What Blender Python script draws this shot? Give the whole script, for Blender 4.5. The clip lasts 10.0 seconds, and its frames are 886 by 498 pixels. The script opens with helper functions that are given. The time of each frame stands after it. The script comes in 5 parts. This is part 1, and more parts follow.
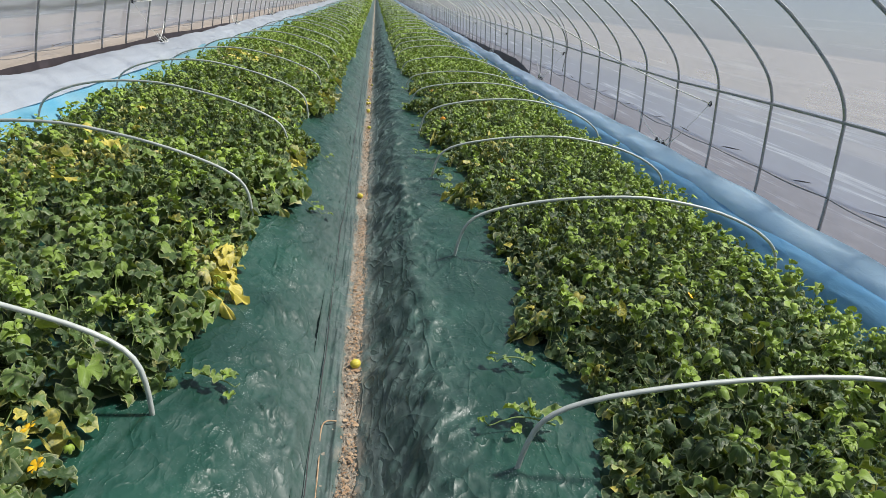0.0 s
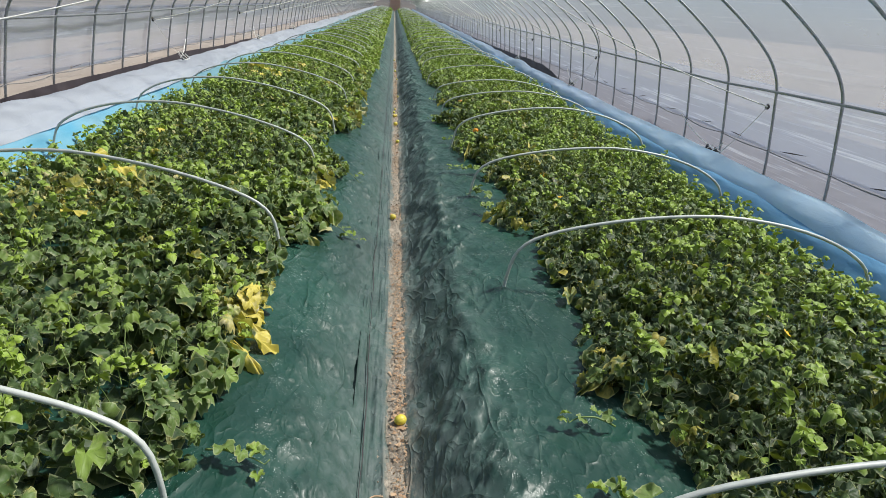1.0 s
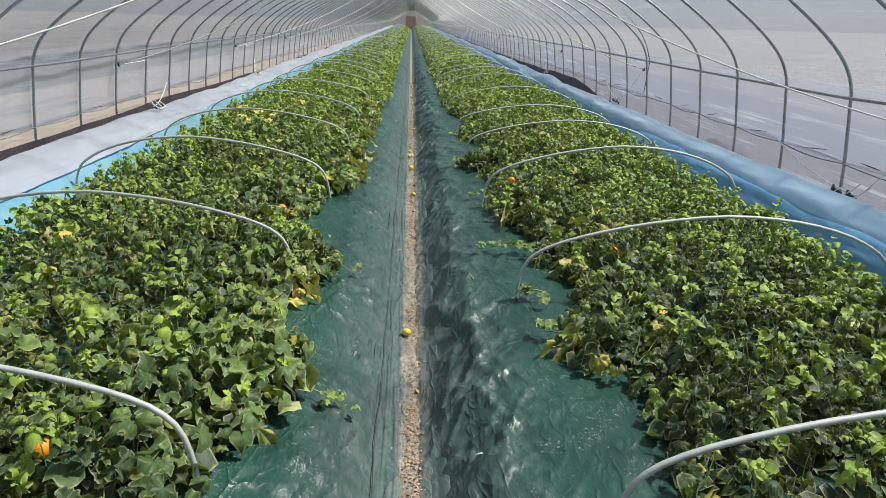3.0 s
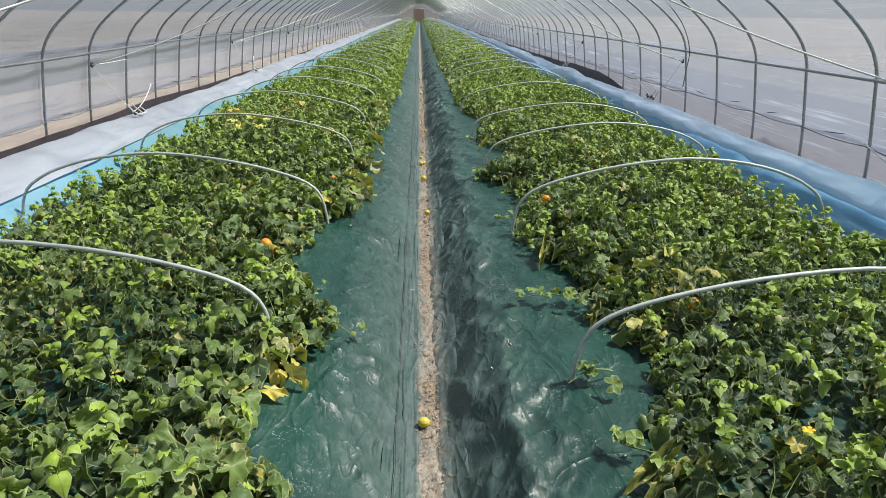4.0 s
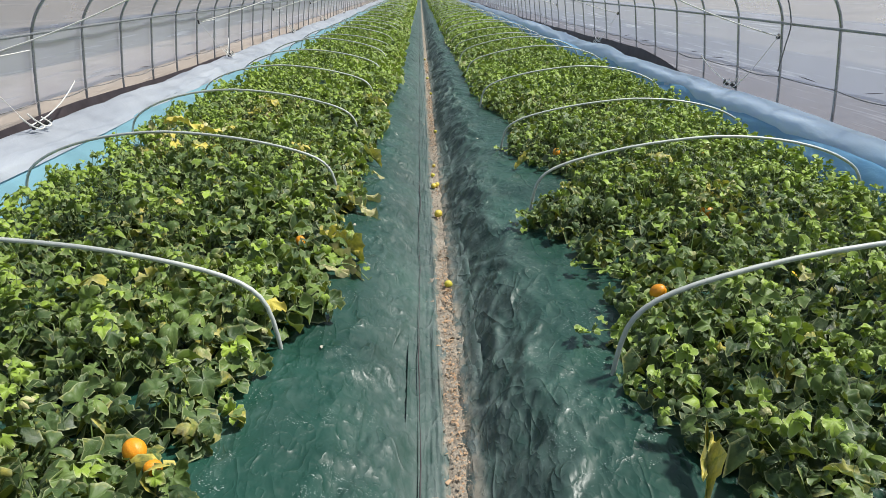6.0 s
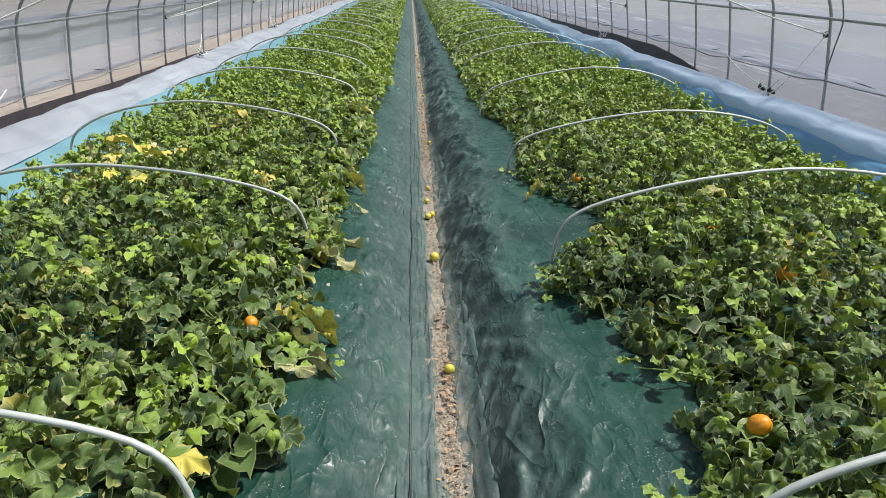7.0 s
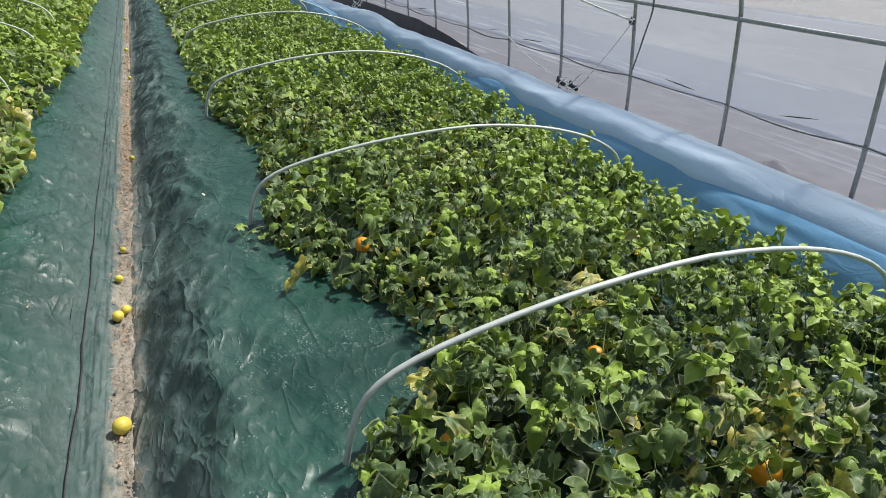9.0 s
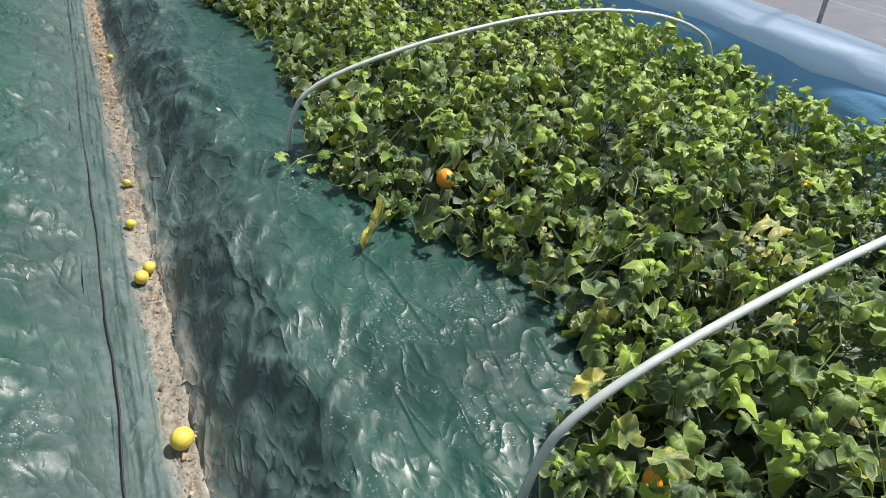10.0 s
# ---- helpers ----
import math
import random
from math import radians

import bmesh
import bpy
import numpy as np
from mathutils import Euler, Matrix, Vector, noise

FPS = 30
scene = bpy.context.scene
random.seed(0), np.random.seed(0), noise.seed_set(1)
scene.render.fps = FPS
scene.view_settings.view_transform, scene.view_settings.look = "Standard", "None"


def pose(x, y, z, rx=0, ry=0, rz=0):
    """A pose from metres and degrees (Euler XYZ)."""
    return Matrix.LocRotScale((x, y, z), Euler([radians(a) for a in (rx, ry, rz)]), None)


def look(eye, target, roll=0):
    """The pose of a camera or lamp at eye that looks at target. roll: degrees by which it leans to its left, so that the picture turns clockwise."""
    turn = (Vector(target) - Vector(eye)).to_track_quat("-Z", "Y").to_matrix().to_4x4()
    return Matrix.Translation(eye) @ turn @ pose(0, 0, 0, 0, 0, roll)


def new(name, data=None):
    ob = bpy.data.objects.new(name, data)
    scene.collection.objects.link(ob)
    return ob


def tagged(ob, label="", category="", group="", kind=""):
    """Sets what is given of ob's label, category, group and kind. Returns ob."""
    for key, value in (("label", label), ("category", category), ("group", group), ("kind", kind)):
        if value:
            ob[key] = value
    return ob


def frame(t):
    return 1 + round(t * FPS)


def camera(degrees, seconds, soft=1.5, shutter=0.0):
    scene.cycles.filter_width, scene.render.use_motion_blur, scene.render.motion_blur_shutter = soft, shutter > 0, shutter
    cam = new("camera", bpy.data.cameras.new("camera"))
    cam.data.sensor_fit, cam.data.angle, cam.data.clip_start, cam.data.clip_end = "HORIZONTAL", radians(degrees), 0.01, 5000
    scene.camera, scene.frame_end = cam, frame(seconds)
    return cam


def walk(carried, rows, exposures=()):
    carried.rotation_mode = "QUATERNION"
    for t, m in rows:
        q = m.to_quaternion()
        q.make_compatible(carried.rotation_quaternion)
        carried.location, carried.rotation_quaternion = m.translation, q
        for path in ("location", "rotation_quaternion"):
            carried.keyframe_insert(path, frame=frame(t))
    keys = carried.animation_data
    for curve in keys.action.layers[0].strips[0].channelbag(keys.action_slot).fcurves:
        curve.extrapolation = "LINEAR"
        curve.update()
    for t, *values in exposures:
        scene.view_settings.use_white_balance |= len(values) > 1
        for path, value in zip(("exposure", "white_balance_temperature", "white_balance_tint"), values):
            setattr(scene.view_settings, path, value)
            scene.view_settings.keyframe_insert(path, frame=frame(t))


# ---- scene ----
# camera and its walk
cam = camera(68.6, 10.0, soft=0.8)
PATH = [
    (0, (-0.029, -0.086, 1.457), (0.244, 1.762, 0.743), 8.0),
    (0.5, (-0.015, 0.005, 1.444), (0.189, 1.866, 0.738), 6.7),
    (1, (-0.098, 0.284, 1.417), (0.1, 2.148, 0.718), 5.9),
    (1.5, (-0.057, 0.642, 1.383), (0.128, 2.506, 0.682), 4.8),
    (2, (0.002, 1.032, 1.436), (0.168, 2.907, 0.759), 3.7),
    (2.5, (-0.017, 1.439, 1.448), (0.128, 3.32, 0.785), 2.9),
    (2.7, (-0.001, 1.573, 1.442), (0.128, 3.456, 0.778), 2.3),
    (3.8, (-0.015, 2.398, 1.442), (0.057, 4.278, 0.762), 0.6),
    (4, (-0.026, 2.603, 1.406), (0.046, 4.48, 0.72), 0.6),
    (4.5, (0.009, 3.05, 1.374), (0.083, 4.908, 0.638), 0.1),
    (5, (-0.04, 3.507, 1.382), (0.013, 5.363, 0.637), -0.6),
    (5.5, (-0.081, 3.911, 1.368), (-0.028, 5.765, 0.62), -0.7),
    (5.7, (-0.078, 4.094, 1.345), (-0.028, 5.947, 0.594), -0.7),
    (6.8, (-0.073, 5.031, 1.362), (0.004, 6.874, 0.59), -0.5),
    (7, (-0.069, 5.17, 1.352), (0.006, 7.01, 0.573), -0.8),
    (7.5, (0.0, 5.574, 1.363), (0.096, 7.413, 0.582), -0.7),
    (8, (-0.007, 5.901, 1.385), (0.123, 7.732, 0.59), -0.7),
    (8.2, (0.007, 6.033, 1.372), (0.218, 7.85, 0.563), -0.3),
    (8.5, (0.081, 6.274, 1.317), (0.612, 8.027, 0.515), 3.2),
    (8.7, (0.188, 6.38, 1.272), (0.855, 8.09, 0.476), 3.8),
    (9, (0.193, 6.593, 1.283), (0.96, 8.23, 0.428), 3.8),
    (9.5, (0.154, 6.866, 1.235), (0.93, 8.441, 0.278), 3.5),
    (10, (0.062, 7.184, 1.203), (0.837, 8.609, 0.033), 3.6),
]
walk(cam, [(t, look(eye, target, roll)) for t, eye, target, roll in PATH], exposures=[(0, -0.08), (2.5, -0.05), (4.5, 0.02), (9.0, 0.03), (10.0, 0.26)])

# ---- light ----
SUN_AZ, SUN_EL = 12.0, 56.0     # degrees: azimuth from +x towards +y, elevation
world = bpy.data.worlds.new("sky")
scene.world = world
world.use_nodes = True
wn = world.node_tree
sky = wn.nodes.new("ShaderNodeTexSky")
sky.sky_type, sky.sun_disc = "NISHITA", False
sky.sun_elevation, sky.sun_rotation = radians(SUN_EL), radians(90 - SUN_AZ)
sky.air_density, sky.dust_density, sky.ozone_density = 1.0, 0.4, 1.5
haze = wn.nodes.new("ShaderNodeMix")             # a thin milky veil over the whole sky
haze.data_type = "RGBA"
haze.inputs[0].default_value = 0.6
haze.inputs[7].default_value = (3.8, 4.4, 5.6, 1)
wn.links.new(sky.outputs[0], haze.inputs[6])
wn.links.new(haze.outputs[2], wn.nodes["Background"].inputs[0])
wn.nodes["Background"].inputs[1].default_value = 0.088
sun = new("sun", bpy.data.lights.new("sun", "SUN"))
sun.data.energy, sun.data.angle, sun.data.color = 9.8, radians(5.5), (1.0, 0.98, 0.92)   # widened by the hazy film
sun_way = Vector((math.cos(radians(SUN_EL)) * math.cos(radians(SUN_AZ)), math.cos(radians(SUN_EL)) * math.sin(radians(SUN_AZ)), math.sin(radians(SUN_EL))))
sun.matrix_world = look(sun_way * 60, (0, 0, 0))


# ---- materials ----
class Mat:
    """A node material with short ways to add nodes."""

    def __init__(self, name):
        self.m = bpy.data.materials.new(name)
        self.m.use_nodes = True
        self.t = self.m.node_tree
        self.p = self.t.nodes["Principled BSDF"]
        self.out = self.t.nodes["Material Output"]

    def node(self, kind, **inputs):
        n = self.t.nodes.new("ShaderNode" + kind)
        for k, v in inputs.items():
            self.put(n.inputs[k.replace("_", " ")], v)
        return n

    def put(self, socket, v):
        if isinstance(v, bpy.types.NodeSocket):
            self.t.links.new(v, socket)
        elif isinstance(v, tuple) and len(v) == 3 and socket.type == "RGBA":
            socket.default_value = (*v, 1)
        else:
            socket.default_value = v

    def set(self, **inputs):
        for k, v in inputs.items():
            self.put(self.p.inputs[k.replace("_", " ")], v)
        return self

    def coords(self, scale=(1, 1, 1)):
        g = self.node("NewGeometry")
        mp = self.node("Mapping", Vector=g.outputs["Position"], Scale=scale)
        return mp.outputs[0]

    def local(self, scale=(1, 1, 1)):
        g = self.node("TexCoord")
        mp = self.node("Mapping", Vector=g.outputs["Object"], Scale=scale)
        return mp.outputs[0]

    def noise(self, vec, scale, detail=3.0, rough=0.55):
        n = self.node("TexNoise", Vector=vec, Scale=scale, Detail=detail, Roughness=rough)
        return n.outputs[0]

    def ramp(self, fac, stops):
        n = self.node("ValToRGB", Fac=fac)
        e = n.color_ramp.elements
        while len(e) < len(stops):
            e.new(0.5)
        for el, (pos, col) in zip(e, stops):
            el.position = pos
            el.color = (*col, 1) if isinstance(col, tuple) else (col, col, col, 1)
        return n.outputs[0]

    def math(self, op, a, b=0.0):
        n = self.t.nodes.new("ShaderNodeMath")
        n.operation = op
        self.put(n.inputs[0], a)
        self.put(n.inputs[1], b)
        return n.outputs[0]

    def mix(self, fac, a, b):
        n = self.t.nodes.new("ShaderNodeMix")
        n.data_type = "RGBA"
        self.put(n.inputs[0], fac)
        self.put(n.inputs[6], a)
        self.put(n.inputs[7], b)
        return n.outputs[2]

    def bump(self, height, strength=0.5, distance=0.01):
        n = self.node("Bump", Height=height, Strength=strength, Distance=distance)
        self.put(self.p.inputs["Normal"], n.outputs[0])
        return n.outputs[0]

    def attr(self, name):
        n = self.t.nodes.new("ShaderNodeAttribute")
        n.attribute_name = name
        return n

    def blend(self, fac, a, b):
        n = self.node("MixShader")
        self.put(n.inputs[0], fac)
        self.t.links.new(a, n.inputs[1])
        self.t.links.new(b, n.inputs[2])
        return n.outputs[0]

    def end(self, shader):
        self.t.links.new(shader, self.out.inputs[0])
        return self.m


def leaf_material():
    k = Mat("melon_leaf")
    tone = k.math("ADD", k.attr("tone").outputs["Fac"], k.math("MULTIPLY", k.math("SUBTRACT", k.node("ObjectInfo").outputs["Random"], 0.5), 0.12))
    sick = k.attr("sick").outputs["Fac"]
    co = k.attr("blade")
    rad = k.node("SeparateXYZ", Vector=co.outputs["Vector"])
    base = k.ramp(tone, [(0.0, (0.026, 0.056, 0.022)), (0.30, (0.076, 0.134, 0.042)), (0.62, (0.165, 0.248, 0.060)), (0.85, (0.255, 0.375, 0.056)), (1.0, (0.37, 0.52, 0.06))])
    blot = k.noise(k.coords(), 70, 4)
    base = k.mix(k.ramp(blot, [(0.35, 0.0), (0.7, 0.26)]), base, (0.19, 0.24, 0.085))
    # paler veins fan out from the leaf stalk
    vein = k.math("ABSOLUTE", k.math("SINE", k.math("MULTIPLY", rad.outputs["Y"], 2.42)))
    veinmask = k.ramp(vein, [(0.0, 1.0), (0.10, 0.0)])
    base = k.mix(k.math("MULTIPLY", veinmask, 0.36), base, (0.22, 0.30, 0.12))
    edge = k.ramp(rad.outputs["X"], [(0.88, 0.0), (1.0, 0.62)])
    base = k.mix(edge, base, (0.50, 0.55, 0.30))
    # yellowing from the edge inwards
    fade = k.math("ADD", k.math("MULTIPLY", sick, 1.6), k.math("MULTIPLY", k.math("SUBTRACT", rad.outputs["X"], 1.0), 0.6))
    fade = k.math("ADD", fade, k.math("MULTIPLY", k.math("SUBTRACT", k.noise(k.coords(), 38, 4, 0.65), 0.5), 2.0))
    fade = k.math("SUBTRACT", fade, k.math("MULTIPLY", veinmask, 0.35))
    fade = k.math("MINIMUM", k.math("MAXIMUM", fade, 0.0), 1.0)
    yellow = k.mix(k.ramp(k.math("ADD", k.noise(k.coords(), 35, 3), k.math("MULTIPLY", k.math("SUBTRACT", tone, 0.3), 0.9)), [(0.45, 0.0), (0.75, 1.0)]), (0.66, 0.56, 0.11), (0.62, 0.56, 0.31))
    base = k.mix(fade, base, yellow)
    k.set(Base_Color=base, Roughness=k.ramp(blot, [(0.3, 0.40), (0.7, 0.58)]), Specular_IOR_Level=0.34, Sheen_Weight=0.06, Sheen_Roughness=0.45)
    k.bump(k.math("ADD", k.math("MULTIPLY", veinmask, 0.6), blot), 0.45, 0.004)
    trans = k.node("BsdfTranslucent", Color=k.mix(0.55, base, (0.36, 0.46, 0.02)))
    return k.end(k.blend(0.18, k.p.outputs[0], trans.outputs[0]))


def stem_material():
    k = Mat("vine_stem")
    k.set(Base_Color=k.ramp(k.noise(k.coords(), 25), [(0.3, (0.12, 0.20, 0.05)), (0.7, (0.28, 0.36, 0.12))]), Roughness=0.55)
    return k.m


def mulch_material():
    k = Mat("green_mulch_film")
    v = k.coords()
    pos = k.node("SeparateXYZ", Vector=v)
    off = k.math("ABSOLUTE", k.math("ADD", pos.outputs["X"], k.math("MULTIPLY", k.math("SUBTRACT", k.noise(v, 5.0, 3), 0.5), 0.10)))
    wide = k.noise(v, 2.2, 4)
    fine = k.noise(v, 26, 6, 0.65)
    base = k.ramp(wide, [(0.25, (0.006, 0.037, 0.026)), (0.55, (0.009, 0.056, 0.039)), (0.85, (0.020, 0.090, 0.062))])
    # grey soil dust gathers on the film beside the furrow, and in blown patches
    near = k.ramp(k.math("ADD", pos.outputs["X"], 0.5), [(0.12, 0.02), (0.25, 0.23), (0.40, 0.48), (0.455, 0.64), (0.49, 0.80), (0.55, 0.85), (0.61, 0.64), (0.70, 0.46), (0.80, 0.20), (0.95, 0.04)])
    dust = k.math("MULTIPLY", near, k.ramp(k.noise(k.coords((1, 0.45, 1)), 24, 7, 0.75), [(0.32, 0.25), (0.66, 1.0)]))
    base = k.mix(dust, base, (0.175, 0.200, 0.200))
    lip = k.math("MULTIPLY", k.ramp(k.math("ADD", pos.outputs["X"], 0.5), [(0.455, 0.0), (0.485, 0.7), (0.54, 1.0), (0.57, 0.35), (0.60, 0.0)]), k.ramp(k.noise(k.coords((1, 0.5, 1)), 22, 6, 0.75), [(0.45, 0.0), (0.58, 1.0)]))
    base = k.mix(lip, base, (0.34, 0.285, 0.22))
    # dried runs and lime veils
    veil = k.noise(k.coords((1.0, 0.55, 1)), 11, 6, 0.72)
    smear = k.math("MULTIPLY", k.ramp(wide, [(0.42, 0.1), (0.68, 0.75)]), k.ramp(veil, [(0.52, 0.0), (0.72, 1.0)]))
    base = k.mix(k.math("MULTIPLY", smear, 0.5), base, (0.17, 0.23, 0.21))
    # clusters of broken lime specks, with glints of water drops painted pale among them
    warp = k.node("TexNoise", Vector=v, Scale=60.0, Detail=2.0)
    bent = k.node("VectorMath", Vector=v)
    bent.operation = "MULTIPLY_ADD"
    k.put(bent.inputs[0], warp.outputs["Color"])
    bent.inputs[1].default_value = (0.012, 0.012, 0.0)
    k.put(bent.inputs[2], v)
    dots = k.node("TexVoronoi", Vector=bent.outputs[0], Scale=165.0)
    where = k.math("MULTIPLY", k.ramp(k.noise(v, 4.6, 5, 0.75), [(0.51, 0.0), (0.58, 1.0)]), k.ramp(off, [(0.18, 0.0), (0.30, 1.0)]))
    speck = k.math("MULTIPLY", k.ramp(dots.outputs["Distance"], [(0.20, 1.0), (0.33, 0.0)]), where)
    speck = k.math("MULTIPLY", speck, k.ramp(k.noise(v, 55, 3), [(0.47, 0.0), (0.56, 1.0)]))
    stray = k.node("TexVoronoi", Vector=v, Scale=62.0)
    speck = k.math("MAXIMUM", speck, k.math("MULTIPLY", k.ramp(stray.outputs["Distance"], [(0.04, 0.8), (0.08, 0.0)]), k.ramp(wide, [(0.46, 0.0), (0.56, 1.0)])))
    base = k.mix(k.math("MULTIPLY", speck, 0.75), base, (0.55, 0.60, 0.57))
    k.set(Base_Color=base, Roughness=k.math("ADD", k.ramp(fine, [(0.3, 0.32), (0.7, 0.46)]), k.math("MULTIPLY", dust, 0.45)), Specular_IOR_Level=0.52)
    # narrow sharp creases in crossing directions, in patches, over soft slackness
    h = None
    for scale, stretch, turn, amount, sharp in ((3.0, 0.45, 0.5, 0.50, 34.0), (6.0, 0.4, -0.8, 0.42, 24.0), (13.0, 0.5, 1.2, 0.30, 13.0), (32.0, 0.5, 0.2, 0.15, 6.0)):
        g = k.node("NewGeometry")
        mp = k.node("Mapping", Vector=g.outputs["Position"], Rotation=(0, 0, turn), Scale=(1, stretch, 1))
        n = k.node("TexNoise", Vector=mp.outputs[0], Scale=scale, Detail=1.5, Roughness=0.45, Distortion=0.25)
        patch = k.ramp(k.noise(k.coords((1, 0.8, 1)), scale * 0.7 + 1.0, 2), [(0.42, 0.05), (0.60, 1.0)])
        ridge = k.math("POWER", k.math("MAXIMUM", k.math("SUBTRACT", 1.0, k.math("MULTIPLY", k.math("ABSOLUTE", k.math("SUBTRACT", n.outputs[0], 0.5)), sharp)), 0.0), 2.0)
        ridge = k.math("MULTIPLY", ridge, k.math("MULTIPLY", patch, amount))
        h = ridge if h is None else k.math("ADD", h, ridge)
    soft = k.noise(k.coords((1, 0.6, 1)), 9.0, 3, 0.5)
    k.bump(k.math("ADD", k.math("MULTIPLY", h, 1.35), k.math("MULTIPLY", soft, 0.35)), 0.5, 0.014)
    return k.m


def soil_material(name, low, high, scale):
    k = Mat(name)
    v = k.coords()
    n = k.noise(v, scale, 8, 0.7)
    base = k.ramp(n, [(0.3, low), (0.7, high)])
    grit = k.node("TexVoronoi", Vector=k.coords((1, 0.6, 1)), Scale=scale * 4.0)
    base = k.mix(k.ramp(grit.outputs["Color"], [(0.2, 0.45), (0.45, 0.0)]), base, tuple(c * 0.55 for c in low))
    base = k.mix(k.ramp(k.noise(v, scale * 0.12, 3), [(0.4, 0.0), (0.7, 0.5)]), base, tuple(c * 0.72 for c in low))
    k.set(Base_Color=base, Roughness=0.95, Specular_IOR_Level=0.2)
    k.bump(n, 0.8, 0.012)
    return k.m


def film_material(name, clear, tint, streaks):
    """Greenhouse film: lets part of the light straight through and scatters the rest."""
    k = Mat(name)
    v = k.coords()
    haze = k.noise(k.coords((0.6, 0.5, 2.2)), 1.6, 5, 0.6)
    crease = k.noise(k.coords((0.4, 0.22, 9.0)), 3.0, 4, 0.6)
    col = k.mix(k.ramp(haze, [(0.3, 0.0), (0.7, 1.0)]), tint, tuple(c * 0.88 for c in tint))
    col = k.mix(k.math("MULTIPLY", k.ramp(crease, [(0.58, 0.0), (0.70, 1.0)]), streaks * 2.0), col, (0.80, 0.82, 0.86))
    tl = k.node("BsdfTranslucent", Color=col)
    df = k.node("BsdfDiffuse", Color=col)
    tr = k.node("BsdfTransparent", Color=(0.97, 0.97, 0.965))
    gl = k.node("BsdfGlossy", Color=(1, 1, 1), Roughness=0.32)
    body = k.blend(0.70, tl.outputs[0], df.outputs[0])
    mask = k.math("ADD", k.ramp(haze, [(0.3, clear), (0.75, clear * 0.8)]), k.math("MULTIPLY", k.ramp(crease, [(0.55, 0.0), (0.66, 1.0)]), -streaks))
    body = k.blend(mask, body, tr.outputs[0])
    fres = k.node("Fresnel", IOR=1.35)
    bump = k.node("Bump", Height=k.noise(k.coords((1, 1, 1.6)), 5.0, 4), Strength=0.4, Distance=0.03)
    k.put(gl.inputs["Normal"], bump.outputs[0])
    return k.end(k.blend(k.math("MULTIPLY", fres.outputs[0], 0.22), body, gl.outputs[0]))


def steel_material(name, low, high, rough):
    k = Mat(name)
    n = k.noise(k.coords(), 60, 5, 0.65)
    k.set(Base_Color=k.ramp(n, [(0.3, low), (0.7, high)]), Metallic=0.85, Roughness=k.ramp(k.noise(k.coords(), 14, 4), [(0.3, rough - 0.08), (0.7, rough + 0.14)]))
    k.bump(n, 0.15, 0.002)
    return k.m


def sheet_material(name, low, high, through_col, thin, rough=0.4, bleached=None):
    """Soft plastic sheet that lets some light through."""
    k = Mat(name)
    v = k.coords()
    n = k.noise(k.coords((1, 0.45, 1)), 4.0, 5, 0.6)
    col = k.ramp(n, [(0.25, low), (0.75, high)])
    if bleached:                                   # the older length of sheet further along has faded
        along = k.node("SeparateXYZ", Vector=v).outputs["Y"]
        old = k.ramp(k.math("ADD", k.math("MULTIPLY", along, 0.1), k.math("MULTIPLY", n, 0.3)), [(0.80, 0.0), (0.99, 1.0)])
        col = k.mix(old, col, bleached)
        through_col = k.mix(old, through_col, bleached)
    k.set(Base_Color=col, Roughness=rough, Specular_IOR_Level=0.4)
    w = k.node("TexNoise", Vector=k.coords((1, 0.6, 1)), Scale=9.0, Detail=5.0, Roughness=0.6, Distortion=1.2)
    k.bump(k.math("MULTIPLY", k.math("ABSOLUTE", k.math("SUBTRACT", w.outputs[0], 0.5)), -1.0), 0.22, 0.03)
    tl = k.node("BsdfTranslucent", Color=through_col)
    return k.end(k.blend(thin, k.p.outputs[0], tl.outputs[0]))


def plain_material(name, low, high, scale=30, rough=0.6, metal=0.0, bump=0.2, glossy=0.5):
    k = Mat(name)
    n = k.noise(k.local(), scale, 5, 0.6)
    k.set(Base_Color=k.ramp(n, [(0.3, low), (0.7, high)]), Roughness=rough, Metallic=metal, Specular_IOR_Level=glossy)
    k.bump(n, bump, 0.004)
    return k.m


def melon_material():
    k = Mat("melon_skin")
    g = k.node("TexCoord")
    p = k.node("SeparateXYZ", Vector=g.outputs["Object"])
    ang = k.math("ARCTAN2", p.outputs["Y"], p.outputs["X"])
    stripe = k.ramp(k.math("ABSOLUTE", k.math("SINE", k.math("MULTIPLY", ang, 5.0))), [(0.0, 1.0), (0.16, 0.0)])
    n = k.noise(g.outputs["Object"], 28, 4)
    tone = k.math("ADD", k.math("MULTIPLY", k.node("ObjectInfo").outputs["Random"], 0.6), k.math("MULTIPLY", n, 0.5))
    col = k.ramp(tone, [(0.15, (0.58, 0.56, 0.10)), (0.45, (0.66, 0.57, 0.06)), (0.9, (0.72, 0.53, 0.09))])
    col = k.mix(k.math("MULTIPLY", stripe, 0.35), col, (0.74, 0.70, 0.35))
    k.set(Base_Color=col, Roughness=0.38)
    k.bump(k.math("MULTIPLY", stripe, -1.0), 0.3, 0.004)
    return k.m


